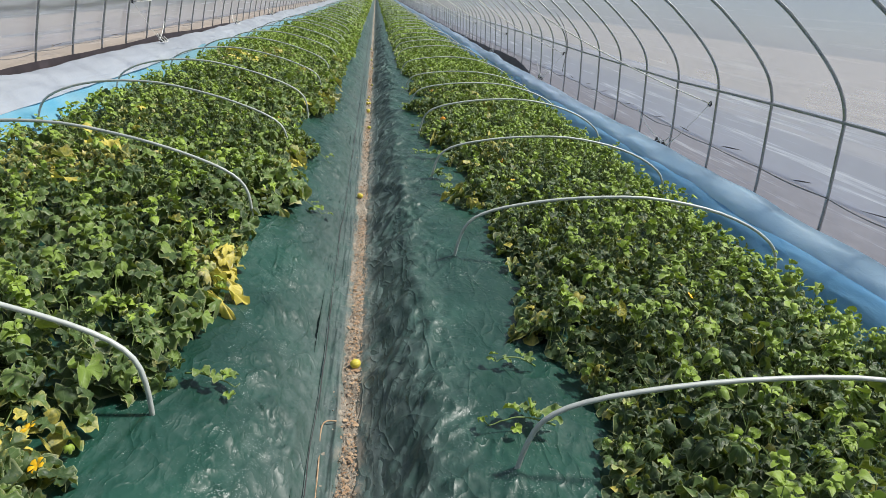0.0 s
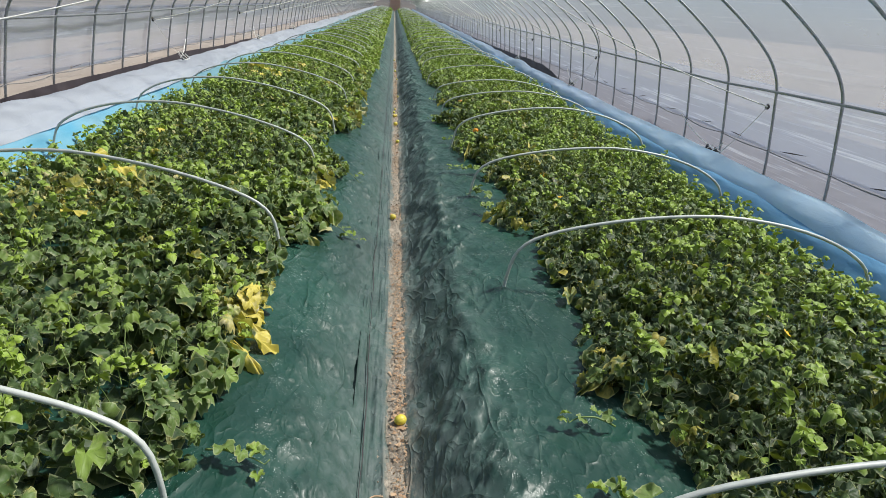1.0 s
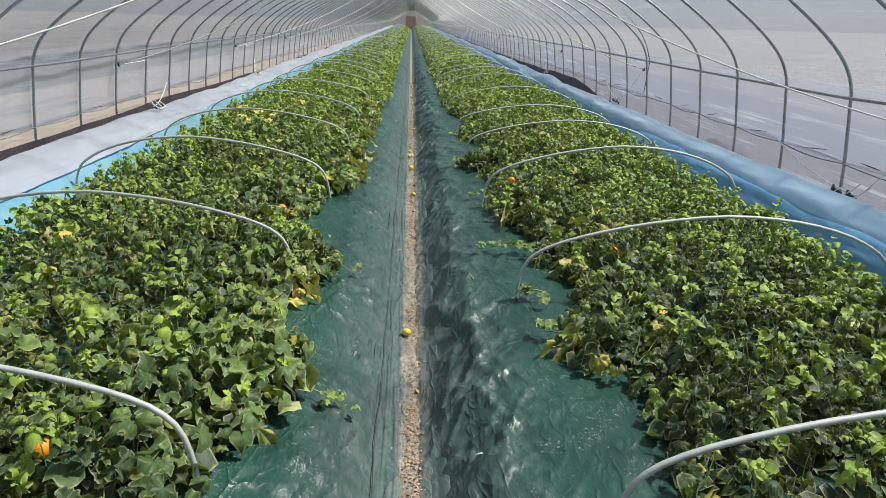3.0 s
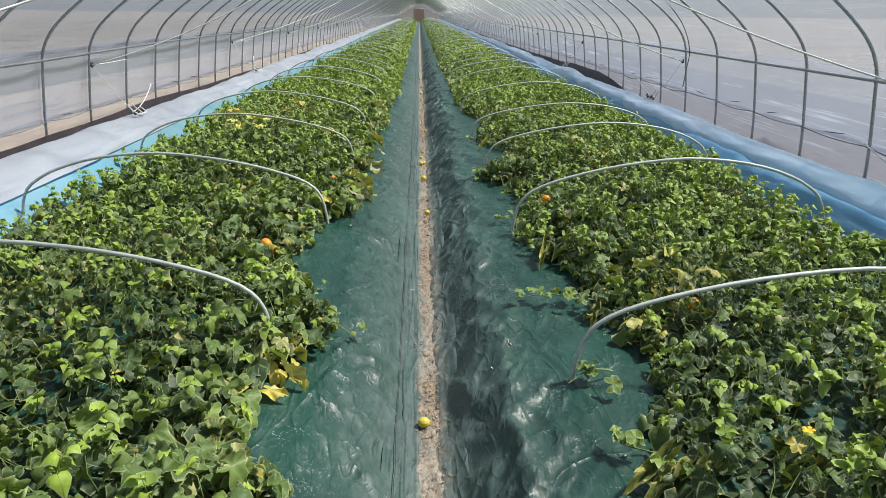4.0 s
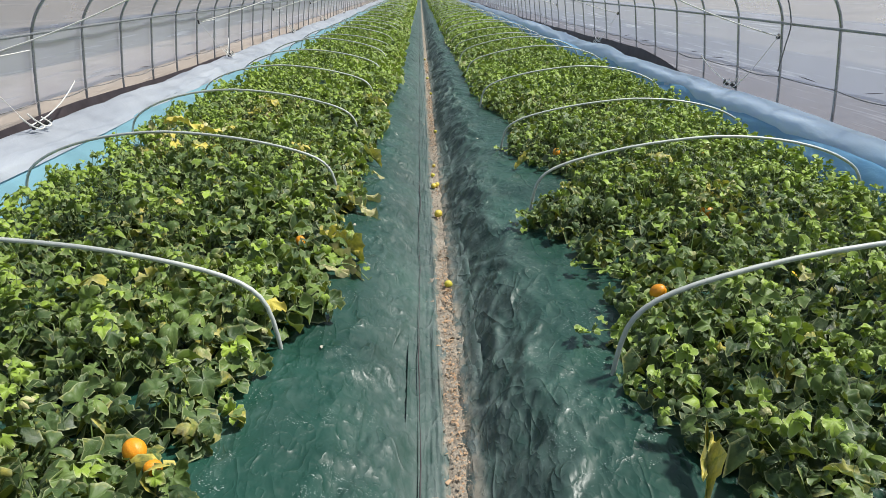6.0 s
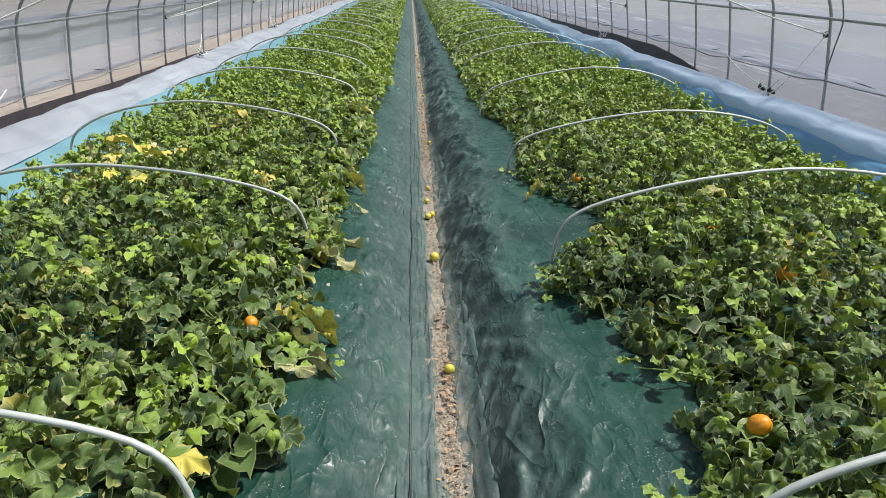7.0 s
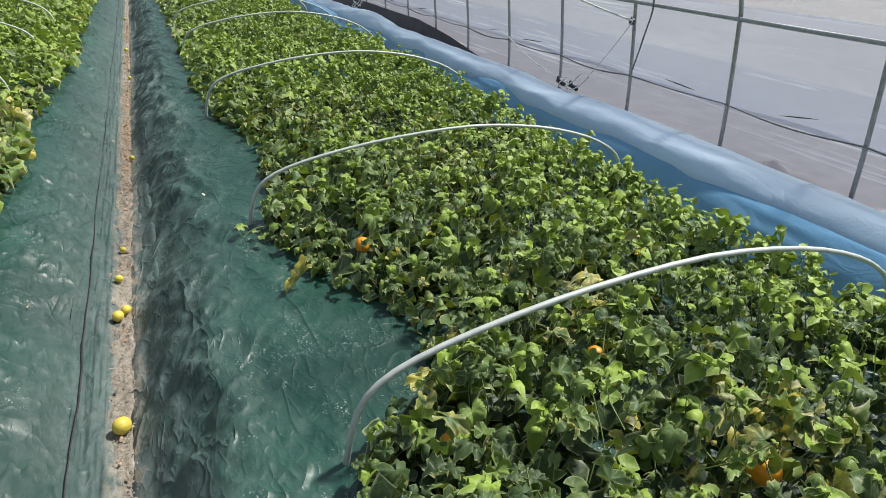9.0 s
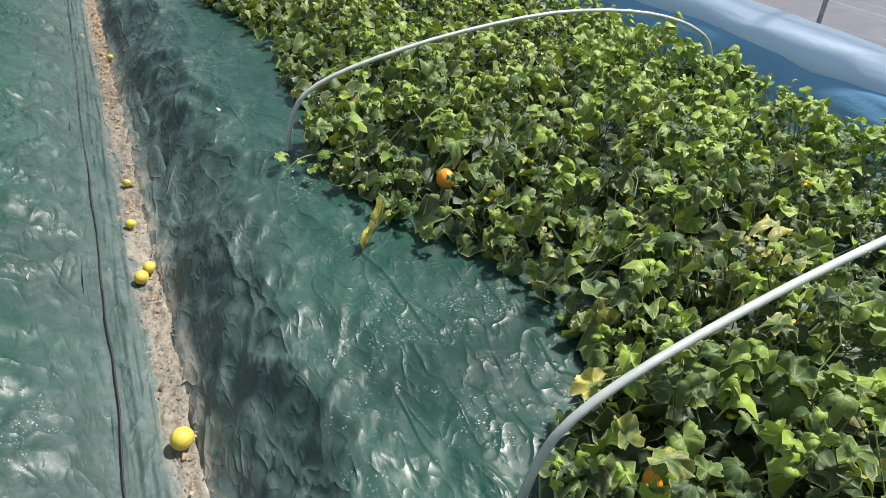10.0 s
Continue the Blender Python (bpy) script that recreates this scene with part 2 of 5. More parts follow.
M_LEAF, M_STEM, M_MULCH = leaf_material(), stem_material(), mulch_material()
M_SOIL = soil_material("dry_soil", (0.22, 0.185, 0.145), (0.49, 0.435, 0.36), 38)
M_LAND = soil_material("field_soil", (0.17, 0.155, 0.145), (0.29, 0.27, 0.255), 3)
M_PATH = soil_material("beige_path_soil", (0.40, 0.33, 0.28), (0.58, 0.50, 0.43), 6)
M_ROOF = film_material("greenhouse_film", 0.62, (0.36, 0.40, 0.495), 0.10)
M_WALLFILM = film_material("side_film", 0.28, (0.43, 0.465, 0.565), 0.28)
M_SKIRT = film_material("skirt_film", 0.46, (0.36, 0.37, 0.44), 0.3)
M_SKIRT_SANDY = film_material("sandy_skirt_film", 0.54, (0.36, 0.33, 0.31), 0.3)
M_GABLE = film_material("gable_film", 0.25, (0.40, 0.345, 0.335), 0.1)
M_STEEL = steel_material("galvanised_steel", (0.30, 0.31, 0.32), (0.48, 0.49, 0.50), 0.45)
M_HOOP = plain_material("zinc_hoop", (0.46, 0.49, 0.46), (0.62, 0.65, 0.61), 22, 0.5, 0.12, 0.15)
M_WHITE = sheet_material("white_cover", (0.41, 0.44, 0.50), (0.55, 0.58, 0.63), (0.55, 0.66, 0.78), 0.25)
M_CYAN = sheet_material("blue_cover", (0.12, 0.48, 0.72), (0.38, 0.67, 0.81), (0.08, 0.52, 0.85), 0.35, 0.4, (0.26, 0.50, 0.60))
M_BLUE = sheet_material("pale_blue_cover", (0.52, 0.73, 0.90), (0.72, 0.86, 0.95), (0.60, 0.82, 0.95), 0.48, 0.42, (0.70, 0.82, 0.94))
# this deeper blue also carries the shade that lies below the roll
M_BLUEDEEP = sheet_material("deep_blue_cover", (0.15, 0.40, 0.66), (0.30, 0.56, 0.80), (0.16, 0.55, 0.86), 0.36, 0.32, (0.24, 0.50, 0.76))
M_BLACK = plain_material("black_film", (0.030, 0.023, 0.027), (0.068, 0.053, 0.058), 6, 0.55)
M_PLASTIC = plain_material("black_plastic", (0.015, 0.015, 0.016), (0.035, 0.035, 0.036), 40, 0.4)
M_STRING = plain_material("white_string", (0.68, 0.67, 0.63), (0.82, 0.81, 0.78), 50, 0.6)
M_STRAP = plain_material("grey_strap", (0.12, 0.12, 0.125), (0.26, 0.26, 0.26), 30, 0.7)
M_MELON = melon_material()
M_PETAL = plain_material("petal", (0.85, 0.42, 0.01), (0.90, 0.60, 0.02), 60, 0.55)
M_ORANGE = plain_material("ripe_melon_skin", (0.80, 0.25, 0.012), (0.86, 0.40, 0.02), 9, 0.42)
M_RIPE = plain_material("pale_ripe_melon_skin", (0.74, 0.44, 0.05), (0.80, 0.58, 0.13), 9, 0.45)
M_LITTER = plain_material("dry_litter", (0.30, 0.17, 0.09), (0.56, 0.40, 0.26), 45, 0.9)
M_SCRAP = plain_material("pale_scrap", (0.50, 0.46, 0.36), (0.72, 0.68, 0.58), 40, 0.8)
M_DOOR = sheet_material("brown_door", (0.60, 0.46, 0.42), (0.70, 0.57, 0.52), (0.80, 0.62, 0.56), 0.6)
M_MAT = plain_material("weed_mat_fabric", (0.055, 0.053, 0.06), (0.115, 0.11, 0.12), 5, 0.85)


# ---- mesh helpers ----
def mesh_of(name, verts, faces, material, smooth=True):
    me = bpy.data.meshes.new(name)
    me.from_pydata([tuple(v) for v in verts], [], faces)
    me.materials.append(material)
    if smooth:
        me.polygons.foreach_set("use_smooth", [True] * len(me.polygons))
    me.update()
    return me


def part(name, me, parent=None, label="", m=None):
    ob = new(name, me)
    if parent:
        ob.parent = parent
    if m:
        ob.matrix_basis = m
    if label:
        ob["label"] = label
    return ob


def quick_mesh(name, co, tris, material, smooth=True, points=None):
    """A triangle mesh from arrays; points: named float or vector values of the vertices."""
    me = bpy.data.meshes.new(name)
    co, tris = np.asarray(co, np.float32), np.asarray(tris, np.int32)
    me.vertices.add(len(co))
    me.vertices.foreach_set("co", co.ravel())
    me.loops.add(tris.size)
    me.loops.foreach_set("vertex_index", tris.ravel())
    me.polygons.add(len(tris))
    me.polygons.foreach_set("loop_start", np.arange(len(tris), dtype=np.int32) * 3)
    if smooth:
        me.polygons.foreach_set("use_smooth", np.ones(len(tris), bool))
    for key, val in (points or {}).items():
        if val.ndim == 1:
            me.attributes.new(key, "FLOAT", "POINT").data.foreach_set("value", val.astype(np.float32))
        else:
            me.attributes.new(key, "FLOAT_VECTOR", "POINT").data.foreach_set("vector", val.astype(np.float32).ravel())
    me.materials.append(material)
    me.update(calc_edges=True)
    return me


def tube(path, r, n=8, cap=True, start=0):
    """Verts and faces of a pipe along the points of path; r: one radius or one for each point."""
    path = [Vector(p) for p in path]
    rs = r if isinstance(r, (list, tuple)) else [r] * len(path)
    vs, fs, side = [], [], None
    for i, p in enumerate(path):
        d = (path[min(i + 1, len(path) - 1)] - path[max(i - 1, 0)]).normalized()
        if side is None:
            side = d.cross(Vector((0, 0, 1)) if abs(d.z) < 0.9 else Vector((1, 0, 0))).normalized()
        side = (side - d * side.dot(d)).normalized()
        up = d.cross(side)
        for j in range(n):
            a = 2 * math.pi * j / n
            vs.append(p + (side * math.cos(a) + up * math.sin(a)) * rs[i])
    for i in range(len(path) - 1):
        for j in range(n):
            a, b = i * n + j, i * n + (j + 1) % n
            fs.append((start + a, start + b, start + b + n, start + a + n))
    if cap:
        fs.append(tuple(start + j for j in reversed(range(n))))
        fs.append(tuple(start + (len(path) - 1) * n + j for j in range(n)))
    return vs, fs


def join(*pieces):
    vs, fs = [], []
    for v, f in pieces:
        k = len(vs)
        vs.extend(v)
        fs.extend(tuple(i + k for i in q) for q in f)
    return vs, fs


def box(x0, x1, y0, y1, z0, z1):
    vs = [(x, y, z) for x in (x0, x1) for y in (y0, y1) for z in (z0, z1)]
    return vs, [(0, 1, 3, 2), (4, 6, 7, 5), (0, 4, 5, 1), (2, 3, 7, 6), (0, 2, 6, 4), (1, 5, 7, 3)]


def sheet(name, xs, ys, z, material):
    """A grid over xs and ys with heights z[iy, ix]."""
    nx, ny = len(xs), len(ys)
    gx, gy = np.meshgrid(xs, ys)
    co = np.stack([gx, gy, z], -1).reshape(-1, 3)
    return quick_mesh(name, co, grid_tris(nx, ny), material)


def grid_tris(nx, ny):
    i = (np.arange(ny - 1)[:, None] * nx + np.arange(nx - 1)[None, :]).ravel()
    return np.concatenate([np.stack([i, i + 1, i + nx + 1], -1), np.stack([i, i + nx + 1, i + nx], -1)])


def lattice(ix, iy, seed):
    h = (ix.astype(np.int64) * 374761393 + iy.astype(np.int64) * 668265263 + seed * 974634777) & 0x7FFFFFFF
    h = ((h ^ (h >> 13)) * 1274126177) & 0x7FFFFFFF
    return ((h ^ (h >> 16)) & 0xFFFF) / 65535.0


def vnoise(x, y, seed=0):
    """Smooth noise of 0 to 1."""
    x, y = np.broadcast_arrays(np.asarray(x, float), np.asarray(y, float))
    ix, iy = np.floor(x), np.floor(y)
    fx, fy = x - ix, y - iy
    fx, fy = fx * fx * (3 - 2 * fx), fy * fy * (3 - 2 * fy)
    a, b = lattice(ix, iy, seed), lattice(ix + 1, iy, seed)
    c, d = lattice(ix, iy + 1, seed), lattice(ix + 1, iy + 1, seed)
    return (a * (1 - fx) + b * fx) * (1 - fy) + (c * (1 - fx) + d * fx) * fy


def fnoise(x, y, seed=0, octaves=3):
    s, amp, tot = 0.0, 1.0, 0.0
    for o in range(octaves):
        s, tot = s + amp * vnoise(x * 2 ** o, y * 2 ** o, seed + o), tot + amp
        amp *= 0.5
    return s / tot


def smooth_path(pts, n):
    """Points of a rounded line through pts."""
    out, k = [], len(pts)
    for i in range(k - 1):
        p0, p1, p2, p3 = (np.array(pts[min(max(j, 0), k - 1)], float) for j in (i - 1, i, i + 1, i + 2))
        for s in range(n):
            t = s / n
            out.append(tuple(0.5 * (2 * p1 + (p2 - p0) * t + (2 * p0 - 5 * p1 + 4 * p2 - p3) * t * t + (3 * p1 - p0 - 3 * p2 + p3) * t ** 3)))
    return out + [tuple(pts[-1])]


# ---- plan ----
Y0, Y1 = -2.6, 100.0            # the house, from end to end
WALL = 2.95                     # half its width
BED_X = [0, 0.05, 0.10, 0.15, 0.21, 0.27, 0.36, 0.52, 0.75, 2.25, 2.45, 2.65, 3.1]
BED_R = [0, 0.0, 0.022, 0.080, 0.148, 0.188, 0.207, 0.220, 0.225, 0.225, 0.205, 0.17, 0.15]
BED_L = [0, 0.0, 0.008, 0.035, 0.075, 0.112, 0.160, 0.210, 0.225, 0.225, 0.205, 0.17, 0.15]


def bed_z(x):
    x = np.asarray(x, float)
    s = 0
    for d in (-1.0, -0.6, -0.25, 0.25, 0.6, 1.0):          # rounds the profile's corners
        q = x + d * np.clip((np.abs(x) - 0.06) * 0.4, 0, 0.06)
        s = s + np.where(q > 0, np.interp(q, BED_X, BED_R), np.interp(-q, BED_X, BED_L))
    return s / 6


# ground: one sheet, with the two beds and the furrow inside the house
gx = np.array([-400, -120, -40, -15, -6, -3.7, -3.25] + list(np.linspace(-3.08, 3.08, 119)) + [3.25, 3.7, 6, 15, 40, 120, 400])
gy = np.array([-400, -100, -30, -8, Y0 - 0.5, Y0] + list(np.linspace(-2, 98, 60)) + [Y1, Y1 + 1, 120, 180, 400])
inside = ((gy >= Y0) & (gy <= Y1)).astype(float)[:, None]
gz = np.where(np.abs(gx)[None, :] <= 3.09, (bed_z(gx) * np.interp(np.abs(gx), [0.05, 0.5, 0.9], [0.3, 0.6, 0.9]))[None, :] * inside, 0.1 * inside * (np.abs(gx)[None, :] < 3.3)) - 0.025
tagged(new("ground", sheet("ground", gx, gy, gz, M_LAND)), "dry brown field soil, raised into two beds", "ground", kind="structure")

# the furrow's bottom: crumbly dry soil
fx = np.linspace(-0.13, 0.13, 40)
fy = np.concatenate([np.linspace(-2.5, 0.48, 40), np.linspace(0.5, 13, 850), np.linspace(13.1, 99.9, 200)])
X, Y = np.meshgrid(fx, fy)
fz = bed_z(X) * 0.5 - 0.006 + 0.022 * (fnoise(X * 30, Y * 14, 3, 3) - 0.5) + 0.022 * np.clip(vnoise(X * 70, Y * 55, 9) - 0.55, 0, 1) - np.clip(np.abs(X) - 0.1, 0, 1) * 0.6
tagged(new("furrow_path", sheet("furrow_path", fx, fy, fz, M_SOIL)), "narrow furrow of pale crumbly dry soil", "path", kind="structure")


def mulch(side, name):
    """One bed's film, wrinkled, from the furrow to the side wall."""
    inner = 0.020 if side > 0 else 0.102
    near = np.concatenate([np.linspace(inner, 0.85, 88), np.linspace(0.95, 2.62, 7)])
    ys = np.concatenate([np.linspace(-2.5, 0.5, 30), np.linspace(0.52, 12.5, 560), np.linspace(12.53, 26, 320), np.linspace(26.2, 99.8, 150)])
    xs = near * side
    X, Y = np.meshgrid(xs, ys)
    a = np.abs(X)
    wob = 0.11 * (fnoise(Y * 1.7, a * 0 + 2.0, 21 + side, 3) - 0.5)          # the slope's line wanders
    Z = bed_z(side * np.clip(a + wob * np.clip((a - inner) * 12, 0, 1), 0, 3))
    q = 0.20 + np.exp(-((a - 0.22) / 0.16) ** 2)                              # folds are strongest on the slope
    f1 = 1 - np.sqrt((2 * fnoise(X * 5 + Y * 1.5, Y * 3.1 - X * 4, 31 + side, 2) - 1) ** 2 + 0.03)
    f2 = 1 - np.abs(2 * fnoise(X * 13 - Y * 7, Y * 10 + X * 3, 41 + side, 2) - 1)
    f3 = 1 - np.abs(2 * vnoise(X * 30 + Y * 9, Y * 13, 51 + side) - 1)
    damp = np.clip((a - inner) * 14, 0.12, 1)
    Z = Z + damp * q * (0.044 * (f1 ** 3 - 0.25) + 0.014 * (f2 ** 5 - 0.15) * (0.25 + 1.3 * vnoise(X * 2.5, Y * 1.6, 71 + side)) + 0.002 * (f3 ** 4 - 0.2)) * (1.15 if side > 0 else 0.9)
    # narrow ripples across the slope
    f4 = 1 - np.abs(2 * fnoise(Y * 5.0 + side * X * 7 + 0.35 * np.sin(X * 17 + Y * 2), X * 2.6, 47 + side, 2) - 1)
    f5 = 1 - np.abs(2 * fnoise(Y * 13 + X * 4, X * 5.0, 57 + side, 2) - 1)
    Z = Z + damp * np.clip((0.46 - a) / 0.15, 0.15, 1) * (0.018 * (f4 ** 6 - 0.12) * (0.3 + vnoise(X * 3, Y * 1.1, 73 + side)) + 0.006 * (f5 ** 6 - 0.1))
    # sharp folds pulled out from the feet of the hoops
    for hy0 in ((1.39, 3.01, 4.52, 6.06, 7.66, 9.04) if side > 0 else (1.57, 3.25, 4.78, 6.28, 7.95, 9.40)):
        for way, reach in ((-78, 0.40), (-96, 0.30), (-118, 0.34), (105, 0.25), (160, 0.30)):
            ux, uy = math.cos(radians(way)) * side, math.sin(radians(way))
            dx, dy = X - side * (0.50 if side > 0 else 0.575), Y - hy0
            along, off_line = dx * ux + dy * uy, dx * uy - dy * ux
            Z = Z + 0.008 * np.exp(-(off_line / 0.011) ** 2) * np.clip(along / 0.03, 0, 1) * np.clip(1 - along / reach, 0, 1)
    # a slack roll of film along the shoulder of the slope
    crest = a - (0.27 if side > 0 else 0.34) - 0.12 * (fnoise(Y * 1.4, Y * 0, 91 + side, 3) - 0.5)
    Z = Z + (0.020 if side > 0 else 0.010) * np.exp(-(crest / np.where(crest > 0, 0.05, 0.022)) ** 2) * np.clip(2.2 * fnoise(Y * 2.3, Y * 0, 95 + side, 2) - 0.7, 0, 1)
    for cx, cy, reach, spokes in ((0.33, 8.1, 0.34, 15), (0.34, 3.6, 0.28, 13), (0.30, 5.9, 0.25, 14), (-0.30, 2.7, 0.26, 13), (-0.27, 6.2, 0.3, 15), (-0.26, 9.3, 0.3, 14)):
        if cx * side > 0:
            d, an = np.hypot(X - cx, Y - cy), np.arctan2(Y - cy, X - cx)
            Z = Z + 0.006 * damp * (np.abs(np.sin(an * spokes / 2 + 3 * fnoise(an * 1.5, d * 3, 83, 2))) - 0.5) * np.clip(d / 0.06, 0, 1) * np.exp(-(d / reach) ** 2)
    Z = Z + 0.003 + (0.011 if side < 0 else 0.0) * np.exp(-((a - inner) / 0.02) ** 2) * vnoise(Y * 1.5, Y * 0, 5)
    if side > 0:
        Z = Z - 0.022 * np.clip(1 - (a - inner) / 0.03, 0, 1)                # the edge dips under the soil
    X = X + side * np.where(a < inner + 0.001, 0.09 * (fnoise(Y * 4.0, Y * 0, 61 + side, 6) - 0.5), 0)
    co = np.stack([X, Y, Z], -1).reshape(-1, 3)
    ob = new(name)
    part("film_sheet", quick_mesh("film_sheet", co, grid_tris(len(xs), len(ys)), M_MULCH), ob)
    return tagged(ob, "wrinkled dark green plastic mulch film, dusty near the furrow", "mulch film", "bed films")


right_film = mulch(1, "mulch_film")
left_film = mulch(-1, "mulch_film")
# a thin black tube stands for the shadow gap where the film's edge lifts
hy = np.concatenate([np.arange(-2.4, 14, 0.03), np.arange(14, 99.8, 0.4)])
hx = -0.108 - 0.016 * (fnoise(hy * 3.0, hy * 0, 60, 4) - 0.5) - 0.012 * (fnoise(hy * 0.8, hy * 0, 64, 2) - 0.5)
v, f = tube([(x, y, float(bed_z(x)) + 0.021) for x, y in zip(hx, hy)], [0.0012 + 0.0026 * max(0.0, float(fnoise(y * 2.6, 0, 66, 2)) - 0.35) for y in hy], 5)
part("hem", mesh_of("hem", v, f, M_BLACK), left_film, "thin black line standing for the shadow gap under the film's edge")
# a narrow dusty strip of film under the edge of the wider one
ex = np.linspace(-0.15, -0.004, 40)
ey = np.concatenate([np.linspace(-2.4, 13, 700), np.linspace(13.1, 99.8, 300)])
X, Y = np.meshgrid(ex, ey)
Z = bed_z(X) + 0.005 + 0.020 * (fnoise(X * 60, Y * 3, 77, 3) ** 2 - 0.3) - 0.022 * np.clip((X + 0.034) / 0.03, 0, 1) + 0.004 * (1 - np.abs(2 * vnoise(X * 75, Y * 1.4, 79) - 1)) ** 3
Xw = X + np.where(X > -0.03, 0.055 * (fnoise(Y * 5, Y * 0, 78, 4) - 0.5), 0)
part("under_strip", quick_mesh("under_strip", np.stack([Xw, Y, Z], -1).reshape(-1, 3), grid_tris(len(ex), len(ey)), M_MULCH), left_film, "dusty strip of film lying on the furrow soil")

# a second fold of film along the foot of the slope on the other side
ex = np.linspace(0.066, 0.135, 12)
X, Y = np.meshgrid(ex, ey)
U = (X - 0.066) / 0.069
Z = bed_z(X) + 0.007 + 0.010 * (fnoise(X * 60, Y * 3.5, 87, 3) ** 2 - 0.3) - 0.016 * np.abs(2 * U - 1) ** 3
Xw = X + (0.03 * (fnoise(Y * 2.2, Y * 0, 88, 4) - 0.5))
part("under_strip", quick_mesh("under_strip", np.stack([Xw, Y, Z], -1).reshape(-1, 3), grid_tris(len(ex), len(ey)), M_MULCH), right_film, "dusty folded strip of film at the foot of the slope")


# ---- greenhouse ----
ARCH = [(2.97, 0.0), (2.953, 0.36), (2.93, 0.627), (2.88, 0.98), (2.868, 1.06), (2.835, 1.15), (2.775, 1.245), (2.68, 1.345), (2.53, 1.468), (2.34, 1.60), (2.22, 1.672), (1.88, 1.845), (1.45, 2.06), (0.98, 2.26), (0.49, 2.40), (0, 2.45)]
RIGHT, LEFT = 2.874 / 2.88, 2.995 / 2.88
ARCH_STEP, ARCH_FIRST, SKEW = 0.779, 5.185 - 10 * 0.779, -0.29      # the left ends stand a little further along


def arch_points(grow=0.0):
    pts = [(x + grow * min(1, x), z + grow) for x, z in ARCH]
    return [(x * RIGHT, z) for x, z in pts] + [(-x * LEFT, z - 0.02 * x / 2.9) for x, z in reversed(pts[:-1])]


def skewed(x):
    return SKEW * (WALL - x) / (2 * WALL)


frame_thing = tagged(new("greenhouse_frame"), "galvanised steel tube frame of a long plastic greenhouse", "greenhouse frame", kind="structure")
v, f = tube([(x, skewed(x), z) for x, z in smooth_path(arch_points(), 2)], 0.0108, 8)
arch_mesh = mesh_of("arch", v, f, M_STEEL)
ARCHES = [ARCH_FIRST + ARCH_STEP * i for i in range(int((Y1 - 0.3 - ARCH_FIRST) / ARCH_STEP))]
for y in ARCHES:
    part("arch", arch_mesh, frame_thing, m=pose(0, y + random.uniform(-0.01, 0.01), 0))
OUT = {1: -0.006, -1: 0.114}       # how far each wall lies from the even place
RAIL = {1: ([3.4, 4.4, 5.2, 6.0, 9.0, 10.6, 12.5], [1.075, 1.062, 1.044, 1.022, 1.026, 1.036, 1.045]), -1: ([6.4, 8.0, 9.0, 10.3, 12.0, 14.0], [1.014, 1.012, 1.032, 1.044, 1.055, 1.05])}


def rail_z(side, y):
    return float(np.interp(y, *RAIL[side]))


for side in (1, -1):
    v, f = tube([(side * (2.856 + OUT[side]), y, rail_z(side, y)) for y in np.linspace(Y0, Y1 - 0.1, 120)], 0.0105, 8)
    part("purlin", mesh_of("purlin", v, f, M_STEEL), frame_thing)
v, f = tube([(0, y, 2.422) for y in np.linspace(Y0, Y1 - 0.1, 60)], 0.014, 8)
part("ridge_tube", mesh_of("ridge_tube", v, f, M_STEEL), frame_thing)


def film_sheet(name, pts, ys, material, sag, seed):
    """A film stretched over the arches through the points (x, z), bellied between them."""
    pts = np.array(pts)
    P, Yg = np.meshgrid(np.arange(len(pts)), ys)
    Xg, Zg = pts[P, 0], pts[P, 1]
    nrm = np.gradient(pts, axis=0)
    nrm = np.stack([-nrm[:, 1], nrm[:, 0]], -1) / np.linalg.norm(nrm, axis=1)[:, None]
    bay = np.abs(np.sin(np.pi * (Yg - ARCH_FIRST - skewed(Xg)) / ARCH_STEP))
    d = sag * bay * (0.6 + 0.8 * vnoise(Yg * 1.3, Zg * 2, seed))
    Xg, Zg = Xg + nrm[P, 0] * d, Zg + nrm[P, 1] * d
    co = np.stack([Xg, Yg, Zg], -1).reshape(-1, 3)
    return quick_mesh(name, co, grid_tris(len(pts), len(ys)), material)


